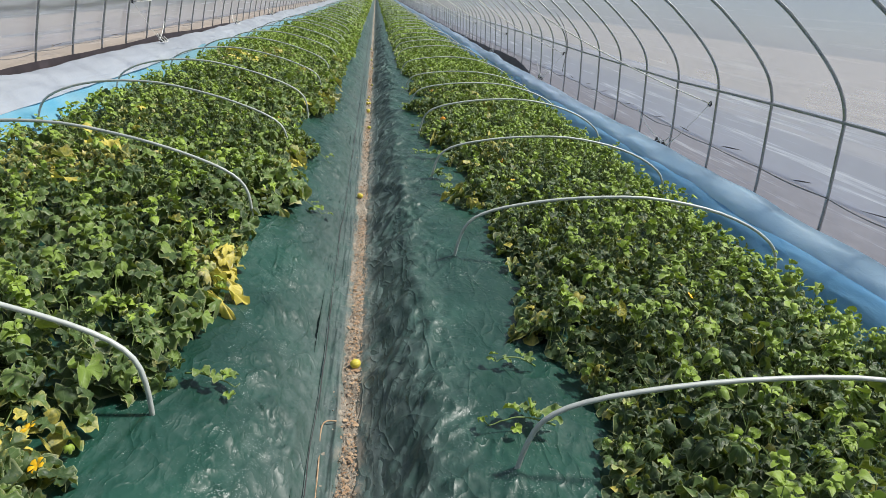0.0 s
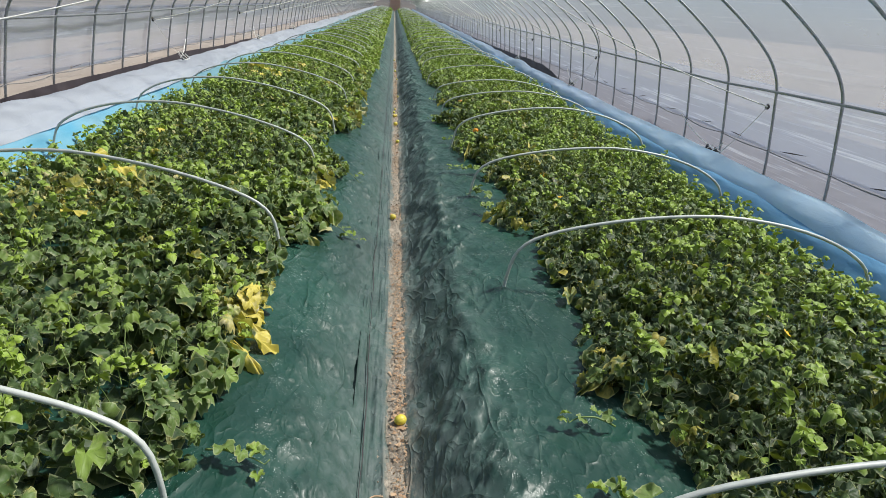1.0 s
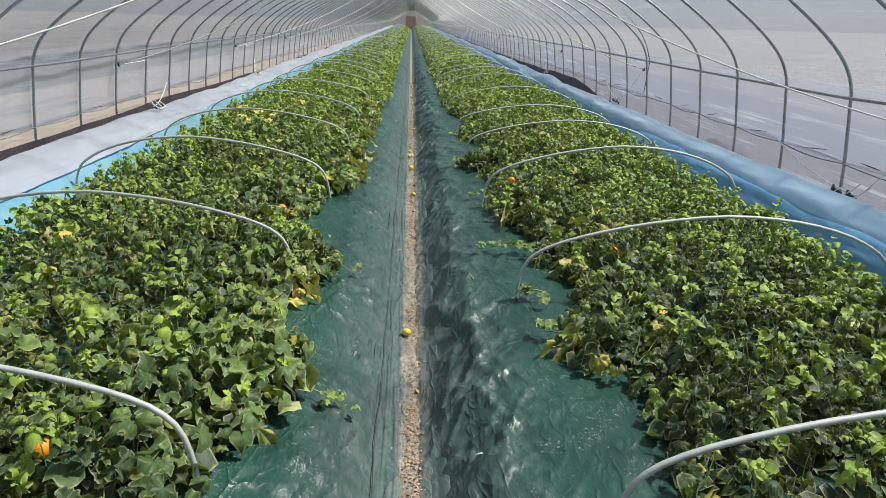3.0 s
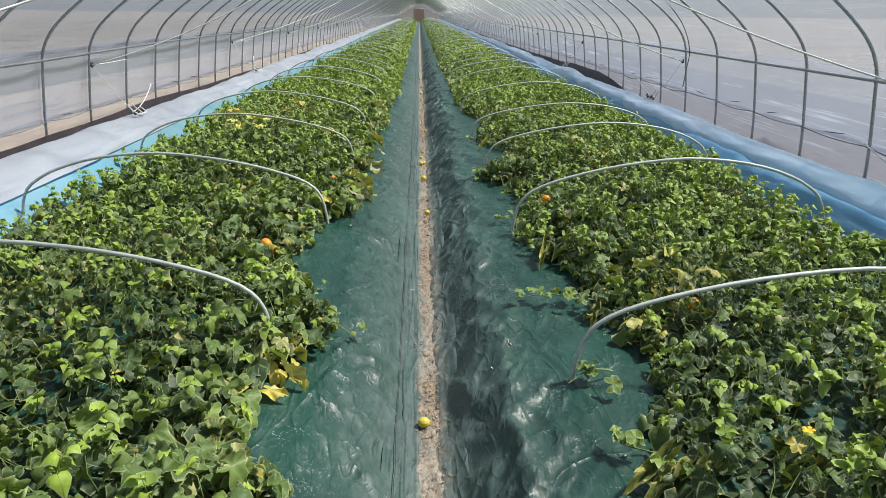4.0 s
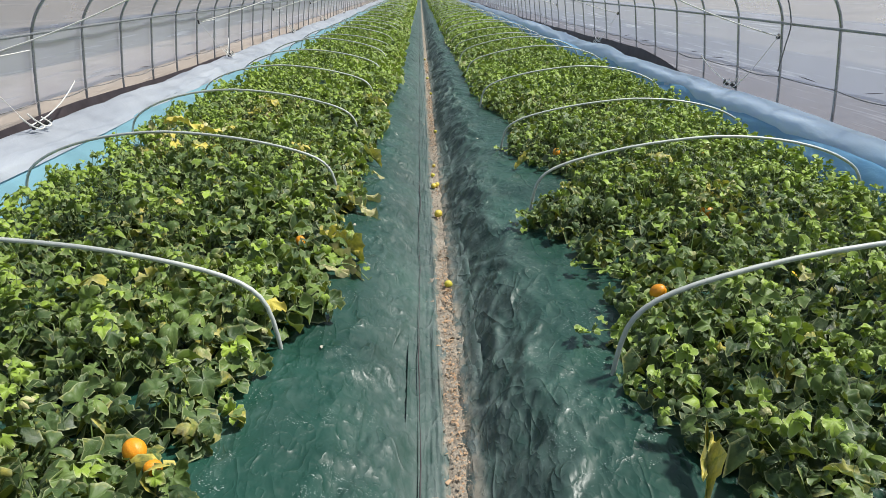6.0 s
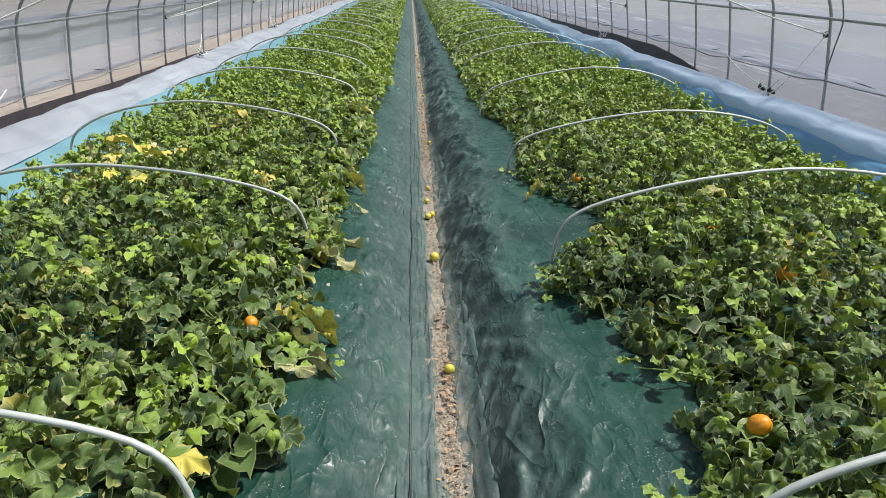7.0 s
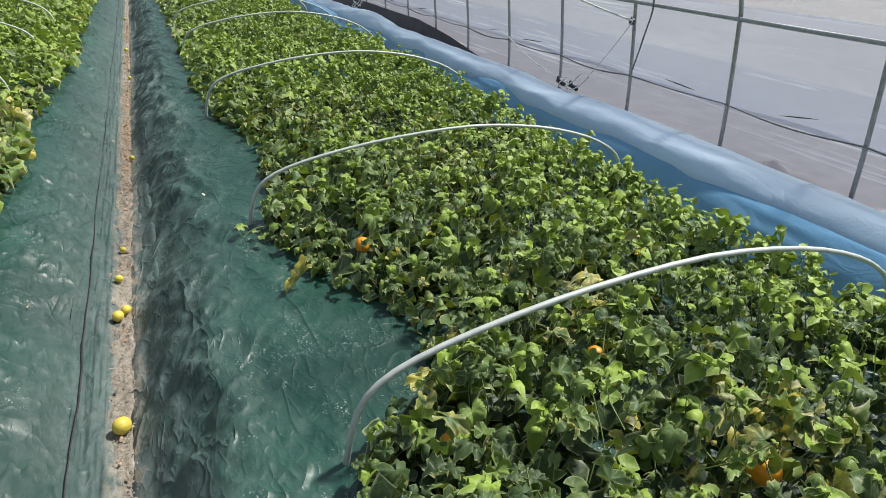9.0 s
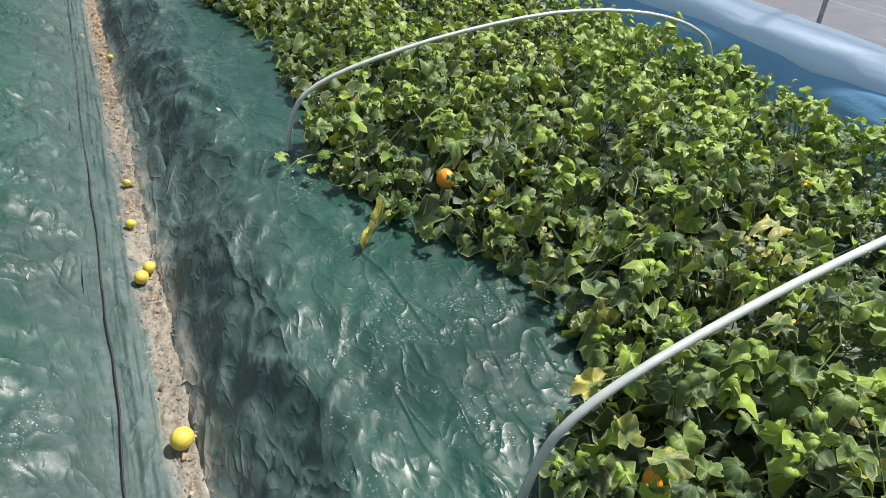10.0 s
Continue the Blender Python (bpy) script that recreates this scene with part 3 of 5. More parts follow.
outer = arch_points(0.02)
roof = [p for p in outer if p[1] >= 1.05]
film_ys = np.concatenate([np.arange(Y0, 16, ARCH_STEP / 6), np.arange(16, Y1 + 0.1, ARCH_STEP / 2)])
tagged(new("ceiling", film_sheet("ceiling", roof, film_ys, M_ROOF, 0.012, 5)), "milky translucent plastic roof film over steel arches", "roof film", kind="structure")
for side, nm in ((1, "wall_right"), (-1, "wall_left")):
    def at(z, side=side):
        h = outer[: len(outer) // 2]
        return side * (float(np.interp(z, [q[1] for q in h], [q[0] for q in h])) / RIGHT * (RIGHT if side > 0 else LEFT))
    hem = 0.602 if side > 0 else 0.535                 # height of the side film's lower edge
    zs = np.linspace(hem - 0.017, 1.085, 9)
    pts = [(at(z), z) for z in zs]
    tagged(new(nm, film_sheet(nm, pts, film_ys, M_WALLFILM, 0.016 * -side, 7)), "slack milky roll-up side film of the greenhouse", "side film", kind="structure")
    zs = np.linspace(-0.05, hem + 0.013, 9)
    pts = [(at(z) + side * 0.012, z) for z in zs]
    tagged(new(nm + "_skirt", film_sheet(nm + "_skirt", pts, film_ys, M_SKIRT if side > 0 else M_SKIRT_SANDY, 0.01 * -side, 8)), "clear plastic skirt film along the foot of the wall", "skirt film", kind="structure")
    # the rolled lower edge of the side film, slack between the posts
    def edge_z(y, k):
        u = (y - ARCH_FIRST - skewed(side * WALL)) / ARCH_STEP
        return hem + 0.010 * math.sin(y * 0.9 + k) - 0.020 * abs(math.sin(math.pi * u)) * (0.4 + 0.9 * float(vnoise(math.floor(u), k, 3)))
    for k, (dr, off, mat) in enumerate(((0.0042, 0.0, M_STRAP),)):
        ys = np.concatenate([np.arange(Y0, 30, 0.09), np.arange(30, Y1, 0.37)])
        v, f = tube([(side * (2.915 + OUT[side] - 0.004 * k), y, edge_z(y, k) + off) for y in ys], [dr * (0.7 + 0.6 * float(vnoise(y * 2.3, k, 6))) for y in ys], 6)
        tagged(new("curtain_edge", mesh_of("curtain_edge", v, f, mat)), "rolled slack hem of the side film, held behind the posts", "film hem", "film hems")
    # black strips laid on the slack film stand for the shade in its gaping folds
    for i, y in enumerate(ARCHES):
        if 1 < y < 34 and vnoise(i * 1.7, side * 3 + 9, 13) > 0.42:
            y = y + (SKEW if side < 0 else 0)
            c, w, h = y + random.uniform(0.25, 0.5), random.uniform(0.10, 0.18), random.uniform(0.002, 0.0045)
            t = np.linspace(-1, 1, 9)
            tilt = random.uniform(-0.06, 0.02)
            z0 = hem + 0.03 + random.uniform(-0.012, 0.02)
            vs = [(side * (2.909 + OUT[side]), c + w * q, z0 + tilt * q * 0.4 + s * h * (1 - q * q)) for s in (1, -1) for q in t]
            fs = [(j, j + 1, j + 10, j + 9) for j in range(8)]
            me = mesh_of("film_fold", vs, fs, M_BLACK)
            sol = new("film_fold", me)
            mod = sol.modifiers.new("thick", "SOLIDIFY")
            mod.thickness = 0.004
            tagged(sol, "black strip standing for the shade in a gaping film fold", "film fold", "film folds")
    # black film turned up along the foot of the wall
    ys = np.linspace(Y0, Y1 - 0.2, 700)
    if side > 0:
        top = np.interp(ys, [11.7, 12.5, 13.4, 15.2, 18.0, 25.0], [0.36, 0.45, 0.52, 0.52, 0.47, 0.43]) + 0.05 * (fnoise(ys * 0.5, ys * 0 + 1, 15, 3) - 0.5)
    else:
        top = np.interp(ys, [11.0, 14.0], [0.44, 0.39]) + 0.05 * (fnoise(ys * 0.5, ys * 0 - 1, 15, 3) - 0.5)
    U, Yg = np.meshgrid(np.linspace(0, 1, 6), ys)
    T = top[:, None]
    Xg = side * (2.79 + OUT[side] + 0.10 * U ** 0.6 + 0.012 * fnoise(Yg * 3, U * 2, 17, 2))
    Zg = 0.10 + (T - 0.10) * U
    tagged(new("black_ground_film", quick_mesh("black_ground_film", np.stack([Xg, Yg, Zg], -1).reshape(-1, 3), grid_tris(6, len(ys)), M_BLACK)), "black film turned up along the foot of the wall", "ground film", "wall foot films")

# the two gable ends
for y, nm in ((Y1, "wall_far"), (Y0, "wall_near")):
    prof = arch_points(0.02)
    vs = [(x, y + skewed(x) * 0, z) for x, z in prof] + [(x, y, 0) for x, z in prof]
    n = len(prof)
    fs = [(i, i + 1, n + i + 1, n + i) for i in range(n - 1)]
    tagged(new(nm, mesh_of(nm, vs, fs, M_GABLE, False)), "milky plastic film gable closing the greenhouse", "gable wall", kind="structure")
door = tagged(new("door_1"), "closed brown sliding door in the far gable", "door", kind="structure")
v, f = box(-0.75, 0.75, Y1 - 0.06, Y1 - 0.02, 0.0, 1.75)
part("door_leaf", mesh_of("door_leaf", v, f, M_DOOR, False), door)
pieces = [tube([(x, Y1 - 0.08, 0), (x, Y1 - 0.08, 1.78)], 0.02, 6) for x in (-0.78, 0.78)] + [tube([(-0.78, Y1 - 0.08, 1.78), (0.78, Y1 - 0.08, 1.78)], 0.02, 6)]
for p in pieces:
    part("door_frame", mesh_of("door_frame", *p, M_STEEL), door)


# ---- tunnel hoops over the beds ----
HOOP = [(0.0, -0.02), (0.008, 0.06), (0.030, 0.16), (0.075, 0.225), (0.16, 0.275), (0.30, 0.322), (0.50, 0.370), (0.72, 0.405), (0.95, 0.425), (1.18, 0.414), (1.38, 0.382), (1.55, 0.33), (1.66, 0.275), (1.735, 0.215), (1.775, 0.13), (1.79, 0.04), (1.79, -0.02)]


v, f = tube([(x, 0, z) for x, z in smooth_path(HOOP, 2)], 0.0082, 8)
hoop_r = mesh_of("tunnel_hoop", v, f, M_HOOP)
v, f = tube([(-x, 0, z) for x, z in smooth_path(HOOP, 2)], 0.0082, 8)
hoop_l = mesh_of("tunnel_hoop", v, f, M_HOOP)
# where each hoop stands, and how high its crown is
HOOPS_R = [(-0.2, 0.61), (1.39, 0.602), (3.01, 0.640), (4.52, 0.632), (6.06, 0.664), (7.66, 0.604), (9.04, 0.577), (10.80, 0.605), (12.9, 0.62)]
HOOPS_L = [(0.0, 0.62), (1.57, 0.625), (3.25, 0.650), (4.78, 0.645), (6.28, 0.643), (7.95, 0.618), (9.40, 0.632), (11.2, 0.61), (12.8, 0.62)]
for rows, me, x0 in ((HOOPS_R, hoop_r, 0.49), (HOOPS_L, hoop_l, -0.565)):
    rows = list(rows)
    while rows[-1][0] < Y1 - 2:
        rows.append((rows[-1][0] + 1.5 + random.uniform(-0.15, 0.15), random.uniform(0.58, 0.65)))
    for i, (y, top) in enumerate(rows):
        w, lean = (random.uniform(-0.02, 0.02), 3) if i > 8 else (0, 0.6)
        ob = tagged(new("tunnel_hoop", me), "thin galvanised steel hoop arching over the melon bed", "tunnel hoop", "hoops over the beds")
        ob.matrix_basis = pose(x0 + w, y, 0.22, random.uniform(-lean, lean), 0, random.uniform(-lean, lean) / 2) @ Matrix.Diagonal((1 if x0 > 0 else 0.976, 1, (top - 0.22) / 0.425, 1))


# ---- gathered tunnel covers along the side walls ----
def swept_cover(name, section, ys, wobble, material, seed):
    """A soft sheet with the cross-section (x, z), wandering along y."""
    sec = np.array(smooth_path(section, 4))
    P, Yg = np.meshgrid(np.arange(len(sec)), ys)
    u = P / (len(sec) - 1)
    dx = wobble * (fnoise(Yg * 0.55, u * 1.5, seed, 3) - 0.5) + 0.3 * wobble * (fnoise(Yg * 3.0, u * 5, seed + 4, 3) - 0.5)
    dz = wobble * 0.8 * (fnoise(Yg * 0.5, u * 1.2 + 7, seed + 2, 3) - 0.5) + 0.35 * wobble * (fnoise(Yg * 2.2 + u * 3, u * 6, seed + 6, 3) - 0.5)
    loose = np.interp(Yg, [7.5, 11.0], [1.0, 1.5])                            # the older length lies more crumpled
    co = np.stack([sec[P, 0] + dx * loose, Yg, sec[P, 1] + dz * loose * np.clip(u * 5, 0, 1)], -1).reshape(-1, 3)
    return quick_mesh(name, co, grid_tris(len(sec), len(ys)), material)


cover_ys = np.concatenate([np.arange(Y0 + 0.1, 16, 0.045), np.arange(16, Y1 - 0.4, 0.3)])
roll = tagged(new("rolled_cover"), "pale blue plastic tunnel cover rolled up beside the bed", "rolled cover", "gathered covers")
part("roll", swept_cover("roll", [(2.43, 0.29), (2.40, 0.34), (2.395, 0.40), (2.42, 0.455), (2.475, 0.495), (2.54, 0.51), (2.61, 0.497), (2.665, 0.455), (2.69, 0.39), (2.68, 0.30), (2.64, 0.2)], cover_ys, 0.085, M_BLUE, 81), roll)
part("hanging_sheet", swept_cover("hanging_sheet", [(2.245, 0.205), (2.262, 0.235), (2.292, 0.285), (2.318, 0.33), (2.345, 0.368), (2.38, 0.40), (2.42, 0.42), (2.46, 0.425), (2.52, 0.42)], cover_ys, 0.055, M_BLUEDEEP, 91), roll, "deeper blue loose sheet below the roll")
fold = tagged(new("folded_cover"), "white plastic tunnel cover heaped along the bed", "folded cover", "gathered covers")
part("white_sheet", swept_cover("white_sheet", [(-2.40, 0.372), (-2.42, 0.392), (-2.45, 0.412), (-2.49, 0.432), (-2.55, 0.458), (-2.63, 0.482), (-2.71, 0.488), (-2.77, 0.455), (-2.80, 0.39), (-2.81, 0.25)], cover_ys, 0.085, M_WHITE, 101), fold)
part("blue_sheet", swept_cover("blue_sheet", [(-2.215, 0.225), (-2.265, 0.25), (-2.32, 0.30), (-2.37, 0.35), (-2.43, 0.385), (-2.52, 0.40)], cover_ys, 0.04, M_CYAN, 111), fold, "bright blue sheet under the white one")


# ---- melon vines ----
EDGE_R = [(-2, 0.62), (1.3, 0.70), (1.52, 0.78), (1.7, 0.79), (1.87, 0.75), (2.14, 0.62), (2.57, 0.73), (2.95, 0.72), (3.11, 0.68), (3.44, 0.72), (3.65, 0.75), (3.8, 0.64), (3.92, 0.52), (4.05, 0.64), (4.25, 0.60), (4.45, 0.71), (4.72, 0.74), (4.93, 0.63), (5.3, 0.67), (5.45, 0.68), (5.6, 0.58), (5.75, 0.52), (5.88, 0.42), (6.15, 0.47), (6.55, 0.60), (6.68, 0.68), (6.77, 0.68), (6.85, 0.60), (7.0, 0.59), (7.08, 0.60), (7.18, 0.41), (7.34, 0.38), (7.55, 0.42), (7.75, 0.58), (7.86, 0.71), (8.15, 0.77), (8.28, 0.70), (8.42, 0.57), (8.71, 0.53), (8.86, 0.47), (9.25, 0.53), (9.87, 0.63), (10.1, 0.62), (10.46, 0.58), (10.7, 0.48), (11.5, 0.47), (14, 0.46), (20, 0.43), (100, 0.40)]
EDGE_L = [(-2, 0.66), (1.27, 0.64), (1.52, 0.65), (1.74, 0.51), (2.0, 0.52), (2.25, 0.48), (2.85, 0.51), (3.2, 0.53), (3.5, 0.43), (3.63, 0.29), (3.93, 0.29), (4.05, 0.50), (4.4, 0.51), (4.55, 0.43), (4.75, 0.36), (5.0, 0.32), (5.12, 0.38), (5.35, 0.56), (5.5, 0.60), (5.7, 0.62), (5.88, 0.54), (6.0, 0.53), (6.4, 0.50), (6.5, 0.37), (6.66, 0.42), (6.85, 0.48), (7.1, 0.36), (7.37, 0.46), (7.57, 0.50), (7.75, 0.42), (7.85, 0.38), (8.3, 0.40), (8.65, 0.44), (8.9, 0.40), (10, 0.36), (10.4, 0.38), (11.5, 0.37), (12.4, 0.31), (14, 0.33), (20, 0.33), (100, 0.34)]
# dark hollows between the plants: x, y, reach
HOLLOWS = [(0.78, 6.94, 0.07), (0.72, 7.17, 0.05), (1.19, 6.89, 0.06), (1.02, 6.93, 0.06), (1.24, 7.17, 0.055), (1.30, 7.18, 0.045), (0.745, 6.38, 0.035), (1.08, 4.94, 0.03)]
# clumps of yellowing leaves on the beds: x, y, reach, strength
SICK = [(-0.55, 2.56, 0.16, 0.95), (-1.54, 3.82, 0.28, 0.75), (-1.9, 3.47, 0.25, 0.55), (-0.84, 1.38, 0.1, 0.8), (-0.51, 4.66, 0.10, 0.5), (-1.5, 10.34, 0.3, 0.7),
        (-0.82, 8.43, 0.16, 0.75), (-0.52, 7.75, 0.1, 0.7), (-0.47, 7.09, 0.08, 0.8), (-0.53, 10.7, 0.26, 0.9), (-1.95, 9, 0.25, 0.8), (-1.79, 5.86, 0.2, 0.4),
        (1.34, 7.3, 0.16, 0.8), (0.66, 2.17, 0.08, 0.6), (1.22, 2.83, 0.15, 0.5), (0.72, 8.08, 0.05, 0.7), (1.04, 5.22, 0.15, 0.45), (1.09, 10.37, 0.35, 0.35),
        (1.26, 7.98, 0.1, 0.55), (-1.2, 9.86, 0.3, 0.35), (-1.24, 12.37, 0.5, 0.35), (-1.23, 6.97, 0.2, 0.3), (-1.66, 4.9, 0.3, 0.5), (-1.27, 5.53, 0.25, 0.4),
        (-0.97, 6.55, 0.2, 0.4), (-1.66, 8.99, 0.3, 0.9), (-1.41, 9.96, 0.25, 0.8), (-1.74, 3.72, 0.25, 0.8), (1.05, 4.97, 0.14, 0.6), (1.4, 9.22, 0.3, 0.35)]


def leaf_shape(rng, n, rings, curl=1.0):
    """A crinkled melon leaf of radius 1 with five round toothed lobes, its stalk at the origin, its tip along +y, seen face up."""
    th = np.linspace(-math.radians(160), math.radians(160), n)
    lobe = 0.98 - rng.uniform(0.20, 0.38) * (0.7 if n < 15 else 1.0) * (1 - np.abs(np.cos(th * 2.8125)) ** 0.62) + 0.09 * np.cos(th)
    teeth = 0.03 * np.where(np.arange(n) % 2 == 0, 1, -1) if n > 30 else 0
    lobe = lobe * (1 + rng.uniform(-0.025, 0.025, n) + teeth)
    lobe[[0, -1]] *= 0.8
    cup, fold, twist = curl * rng.uniform(-0.85, 0.55), curl * rng.uniform(-0.25, 0.75), rng.uniform(-0.5, 0.5)
    wave, ph, k = rng.uniform(0.08, 0.24), rng.uniform(0, 6.28), rng.uniform(2, 4.5)
    frill, ph2 = rng.uniform(0.06, 0.15), rng.uniform(0, 6.28)
    bend, axis = curl * rng.uniform(-0.6, 0.6), rng.uniform(0, 3.14)
    droop = curl * rng.uniform(0.0, 0.70)
    co, blade = [(0, 0, 0)], [(0, 0, 0)]
    rim = rng.uniform(-0.42, 0.30) * curl
    for r in 1 - (1 - np.linspace(0, 1, rings + 1)[1:]) ** 1.4:
        for t, l in zip(th, lobe):
            x, y = math.sin(t) * l * r, math.cos(t) * l * r
            pucker = 0.12 * math.sin(abs(t) * 2.8125 * 2 - 1.57) * r
            z = pucker + cup * r * r * 0.7 + fold * abs(x) * 0.9 + twist * x * y + wave * math.sin(k * t + ph) * r ** 2.2 + frill * math.sin(11 * t + ph2) * r ** 4 + bend * (x * math.cos(axis) + y * math.sin(axis)) ** 2 - droop * max(y, 0) ** 2 + rim * r ** 6
            # the rim draws in as it curls
            pull = 1 - 0.20 * min(1.0, abs(cup) + 0.5 * abs(fold)) * r * r - 0.35 * abs(rim) * r ** 6
            co.append((x * pull, y * pull, z))
            blade.append((r, t, 0))
    tris = [(0, j + 2, j + 1) for j in range(n - 1)]
    for r in range(rings - 1):
        a, b = 1 + r * n, 1 + (r + 1) * n
        for j in range(n - 1):
            tris += [(a + j, a + j + 1, b + j + 1), (a + j, b + j + 1, b + j)]
    return np.array(co), np.array(tris), np.array(blade)


def turns(yaw, tilt, spin):
    """Rotation matrices: spin about the blade's own upright, then tilt, then yaw."""
    def rz(a):
        c, s, o, l = np.cos(a), np.sin(a), np.zeros_like(a), np.ones_like(a)
        return np.stack([np.stack([c, -s, o], -1), np.stack([s, c, o], -1), np.stack([o, o, l], -1)], -2)
    c, s, o, l = np.cos(tilt), np.sin(tilt), np.zeros_like(tilt), np.ones_like(tilt)
    rx = np.stack([np.stack([l, o, o], -1), np.stack([o, c, -s], -1), np.stack([o, s, c], -1)], -2)
    return rz(yaw) @ rx @ rz(spin)


def canopy_top(a, y, edge, side):
    """Height of the leaves' surface above the furrow at the distance a from the middle."""
    u = np.clip((a - edge) / 0.34, 0, 1)
    w = np.clip((2.26 - a) / 0.28, 0, 1)
    body = np.minimum(np.sqrt(u), 1) * np.sqrt(w)
    lump = 0.08 * (fnoise(a * 2.3 + 3 * side, y * 2.0, 201, 2) - 0.5) + 0.24 * (fnoise(a * 8.5, y * 8.5, 205, 2) - 0.5)
    return 0.245 + body * (0.150 + lump)


def scatter(rng, side, ya, yb, density, size, knots):
    """Places for leaves on one bed between ya and yb."""
    n = int((yb - ya) * 1.95 * density)
    y = rng.uniform(ya, yb, n)
    a = rng.uniform(0.22, 2.34, n)
    edge = np.interp(y, [k[0] for k in knots], [k[1] for k in knots]) + 0.10 * (fnoise(y * 6, y * 0 + side, 211, 2) - 0.5) + 0.04
    outer_edge = (2.20 if side > 0 else 2.12) + 0.10 * (fnoise(y * 4, y * 0 + side, 217, 2) - 0.5)
    keep = (a > edge) & (a < outer_edge)
    if size < 0.036:                                    # deep gaps between the plants
        keep &= fnoise(a * 8.5, y * 7.0, 263, 2) < 0.70 + 0.25 * np.interp(a - edge, [0.05, 0.15], [1, 0])
    for hx, hy, reach in HOLLOWS:
        keep &= np.hypot(a * side - hx, y - hy) > reach
    y, a, edge = y[keep], a[keep], edge[keep]
    n = len(y)
    top = canopy_top(a, y, edge, side)
    layer = rng.beta(1.1, 2.6, n)                       # most leaves lie near the surface
    z = top - layer * np.clip(top - 0.24, 0.01, 1) + rng.normal(0, 0.014, n)
    z = np.maximum(z, 0.243)
    r = size * np.exp(np.clip(rng.normal(0, 0.30, n), -0.8, 0.5))
    r = r * (1 + 0.45 * (vnoise(a * 2.2, y * 2.2, 221) - 0.5)) * np.interp(a - edge, [0.1, 0.5, 1.1], [1.22, 1.0, 0.84])
    r = np.minimum(r, 0.052 * size / 0.0305)
    yaw = rng.uniform(0, 2 * math.pi, n)
    tilt = rng.normal(0.22, 0.68, n) + np.where(rng.random(n) < 0.16, rng.uniform(-1.0, 1.0, n), 0)
    spin = rng.uniform(0, 2 * math.pi, n)
    out = a - edge < 0.12                               # leaves at the rim hang outwards
    yaw = np.where(out, side * math.pi / 2 + rng.normal(0, 0.8, n), yaw)
    spin = np.where(out, rng.normal(0, 0.5, n), spin)
    tilt = np.where(out, rng.normal(-0.55, 0.35, n), tilt)
    tone = np.clip(rng.beta(1.8, 2.1, n) * 0.80 + (0.08 * np.interp(y, [4.6, 5.4], [1, 0]) if side < 0 else -0.05 * np.interp(y, [7.4, 8.2], [1, 0])) + 0.40 * (fnoise(a * 1.6, y * 1.1, 231, 2) - 0.5) + 0.40 * (fnoise(a * 6, y * 6, 233, 2) - 0.5) + 0.14 * np.clip((a - 0.9) / 0.9, 0, 1) * (side > 0) + 0.20 * np.interp(y, [7, 13], [0, 1]) - 0.24 * np.interp(y, [2.2, 4.6] if side < 0 else [3.8, 6.2], [1, 0]) * np.where((side < 0) & (a > 1.0), np.interp(y, [2.0, 3.0], [0.6, -0.4]), 1.0) + 0.12 * np.interp(y, [5, 9], [0, 1]) + (side < 0) * np.interp(y, [7.0, 9.5], [-0.07, 0.10]), 0, 0.9)
    young = (rng.random(n) < 0.10 + 0.75 * np.clip(fnoise(a * 7, y * 7, 241, 2) - 0.58, 0, 1) * 3) & (layer < 0.4)
    tone, r = np.where(young, rng.uniform(0.86, 0.985, n), tone), np.where(young, r * 0.62, r)
    z = np.where(young, z + rng.uniform(0.0, 0.035, n), z)
    sick = np.where(rng.random(n) < 0.022, rng.uniform(0.2, 0.6, n), 0.0)
    for sx, sy, reach, strong in SICK:
        if sx * side > 0:
            d = np.hypot(a - abs(sx), y - sy) / reach
            sick = np.maximum(sick, np.where(rng.random(n) < 0.52, strong * np.exp(-d * d) * rng.uniform(0.6, 1.1, n), 0))
    sick = np.maximum(sick, np.where((rng.random(n) < 0.12) & (a - edge < 0.10), rng.uniform(0.1, 0.6, n), 0))
    return dict(x=a * side, y=y, z=z, r=r, yaw=yaw, tilt=tilt, spin=spin, tone=tone, sick=np.clip(sick, 0, 1), layer=layer, rim=a - edge)


def leaves_mesh(name, L, pick, shapes, rng):
    """All picked leaves joined into one mesh."""
    idx = np.nonzero(pick)[0]
    which = rng.integers(0, len(shapes), len(idx))
    R = turns(L["yaw"], L["tilt"], L["spin"])
    cos, tri, tone, sick, blade, base = [], [], [], [], [], 0
    for w, (sv, st, sb) in enumerate(shapes):
        i = idx[which == w]
        if not len(i):
            continue
        p = np.einsum("nij,kj->nki", R[i] * L["r"][i][:, None, None], sv) + np.stack([L["x"][i], L["y"][i], L["z"][i]], -1)[:, None, :]
        m, k = len(i), len(sv)
        p[..., 2] = np.maximum(p[..., 2], bed_z(p[..., 0]) + 0.006)
        cos.append(p.reshape(-1, 3))
        tri.append((st[None] + (base + np.arange(m) * k)[:, None, None]).reshape(-1, 3))
        tone.append(np.repeat(L["tone"][i], k))
        sick.append(np.repeat(L["sick"][i], k))
        blade.append(np.tile(sb, (m, 1)))
        base += m * k
    return quick_mesh(name, np.concatenate(cos), np.concatenate(tri), M_LEAF, True, dict(tone=np.concatenate(tone), sick=np.concatenate(sick), blade=np.concatenate(blade)))


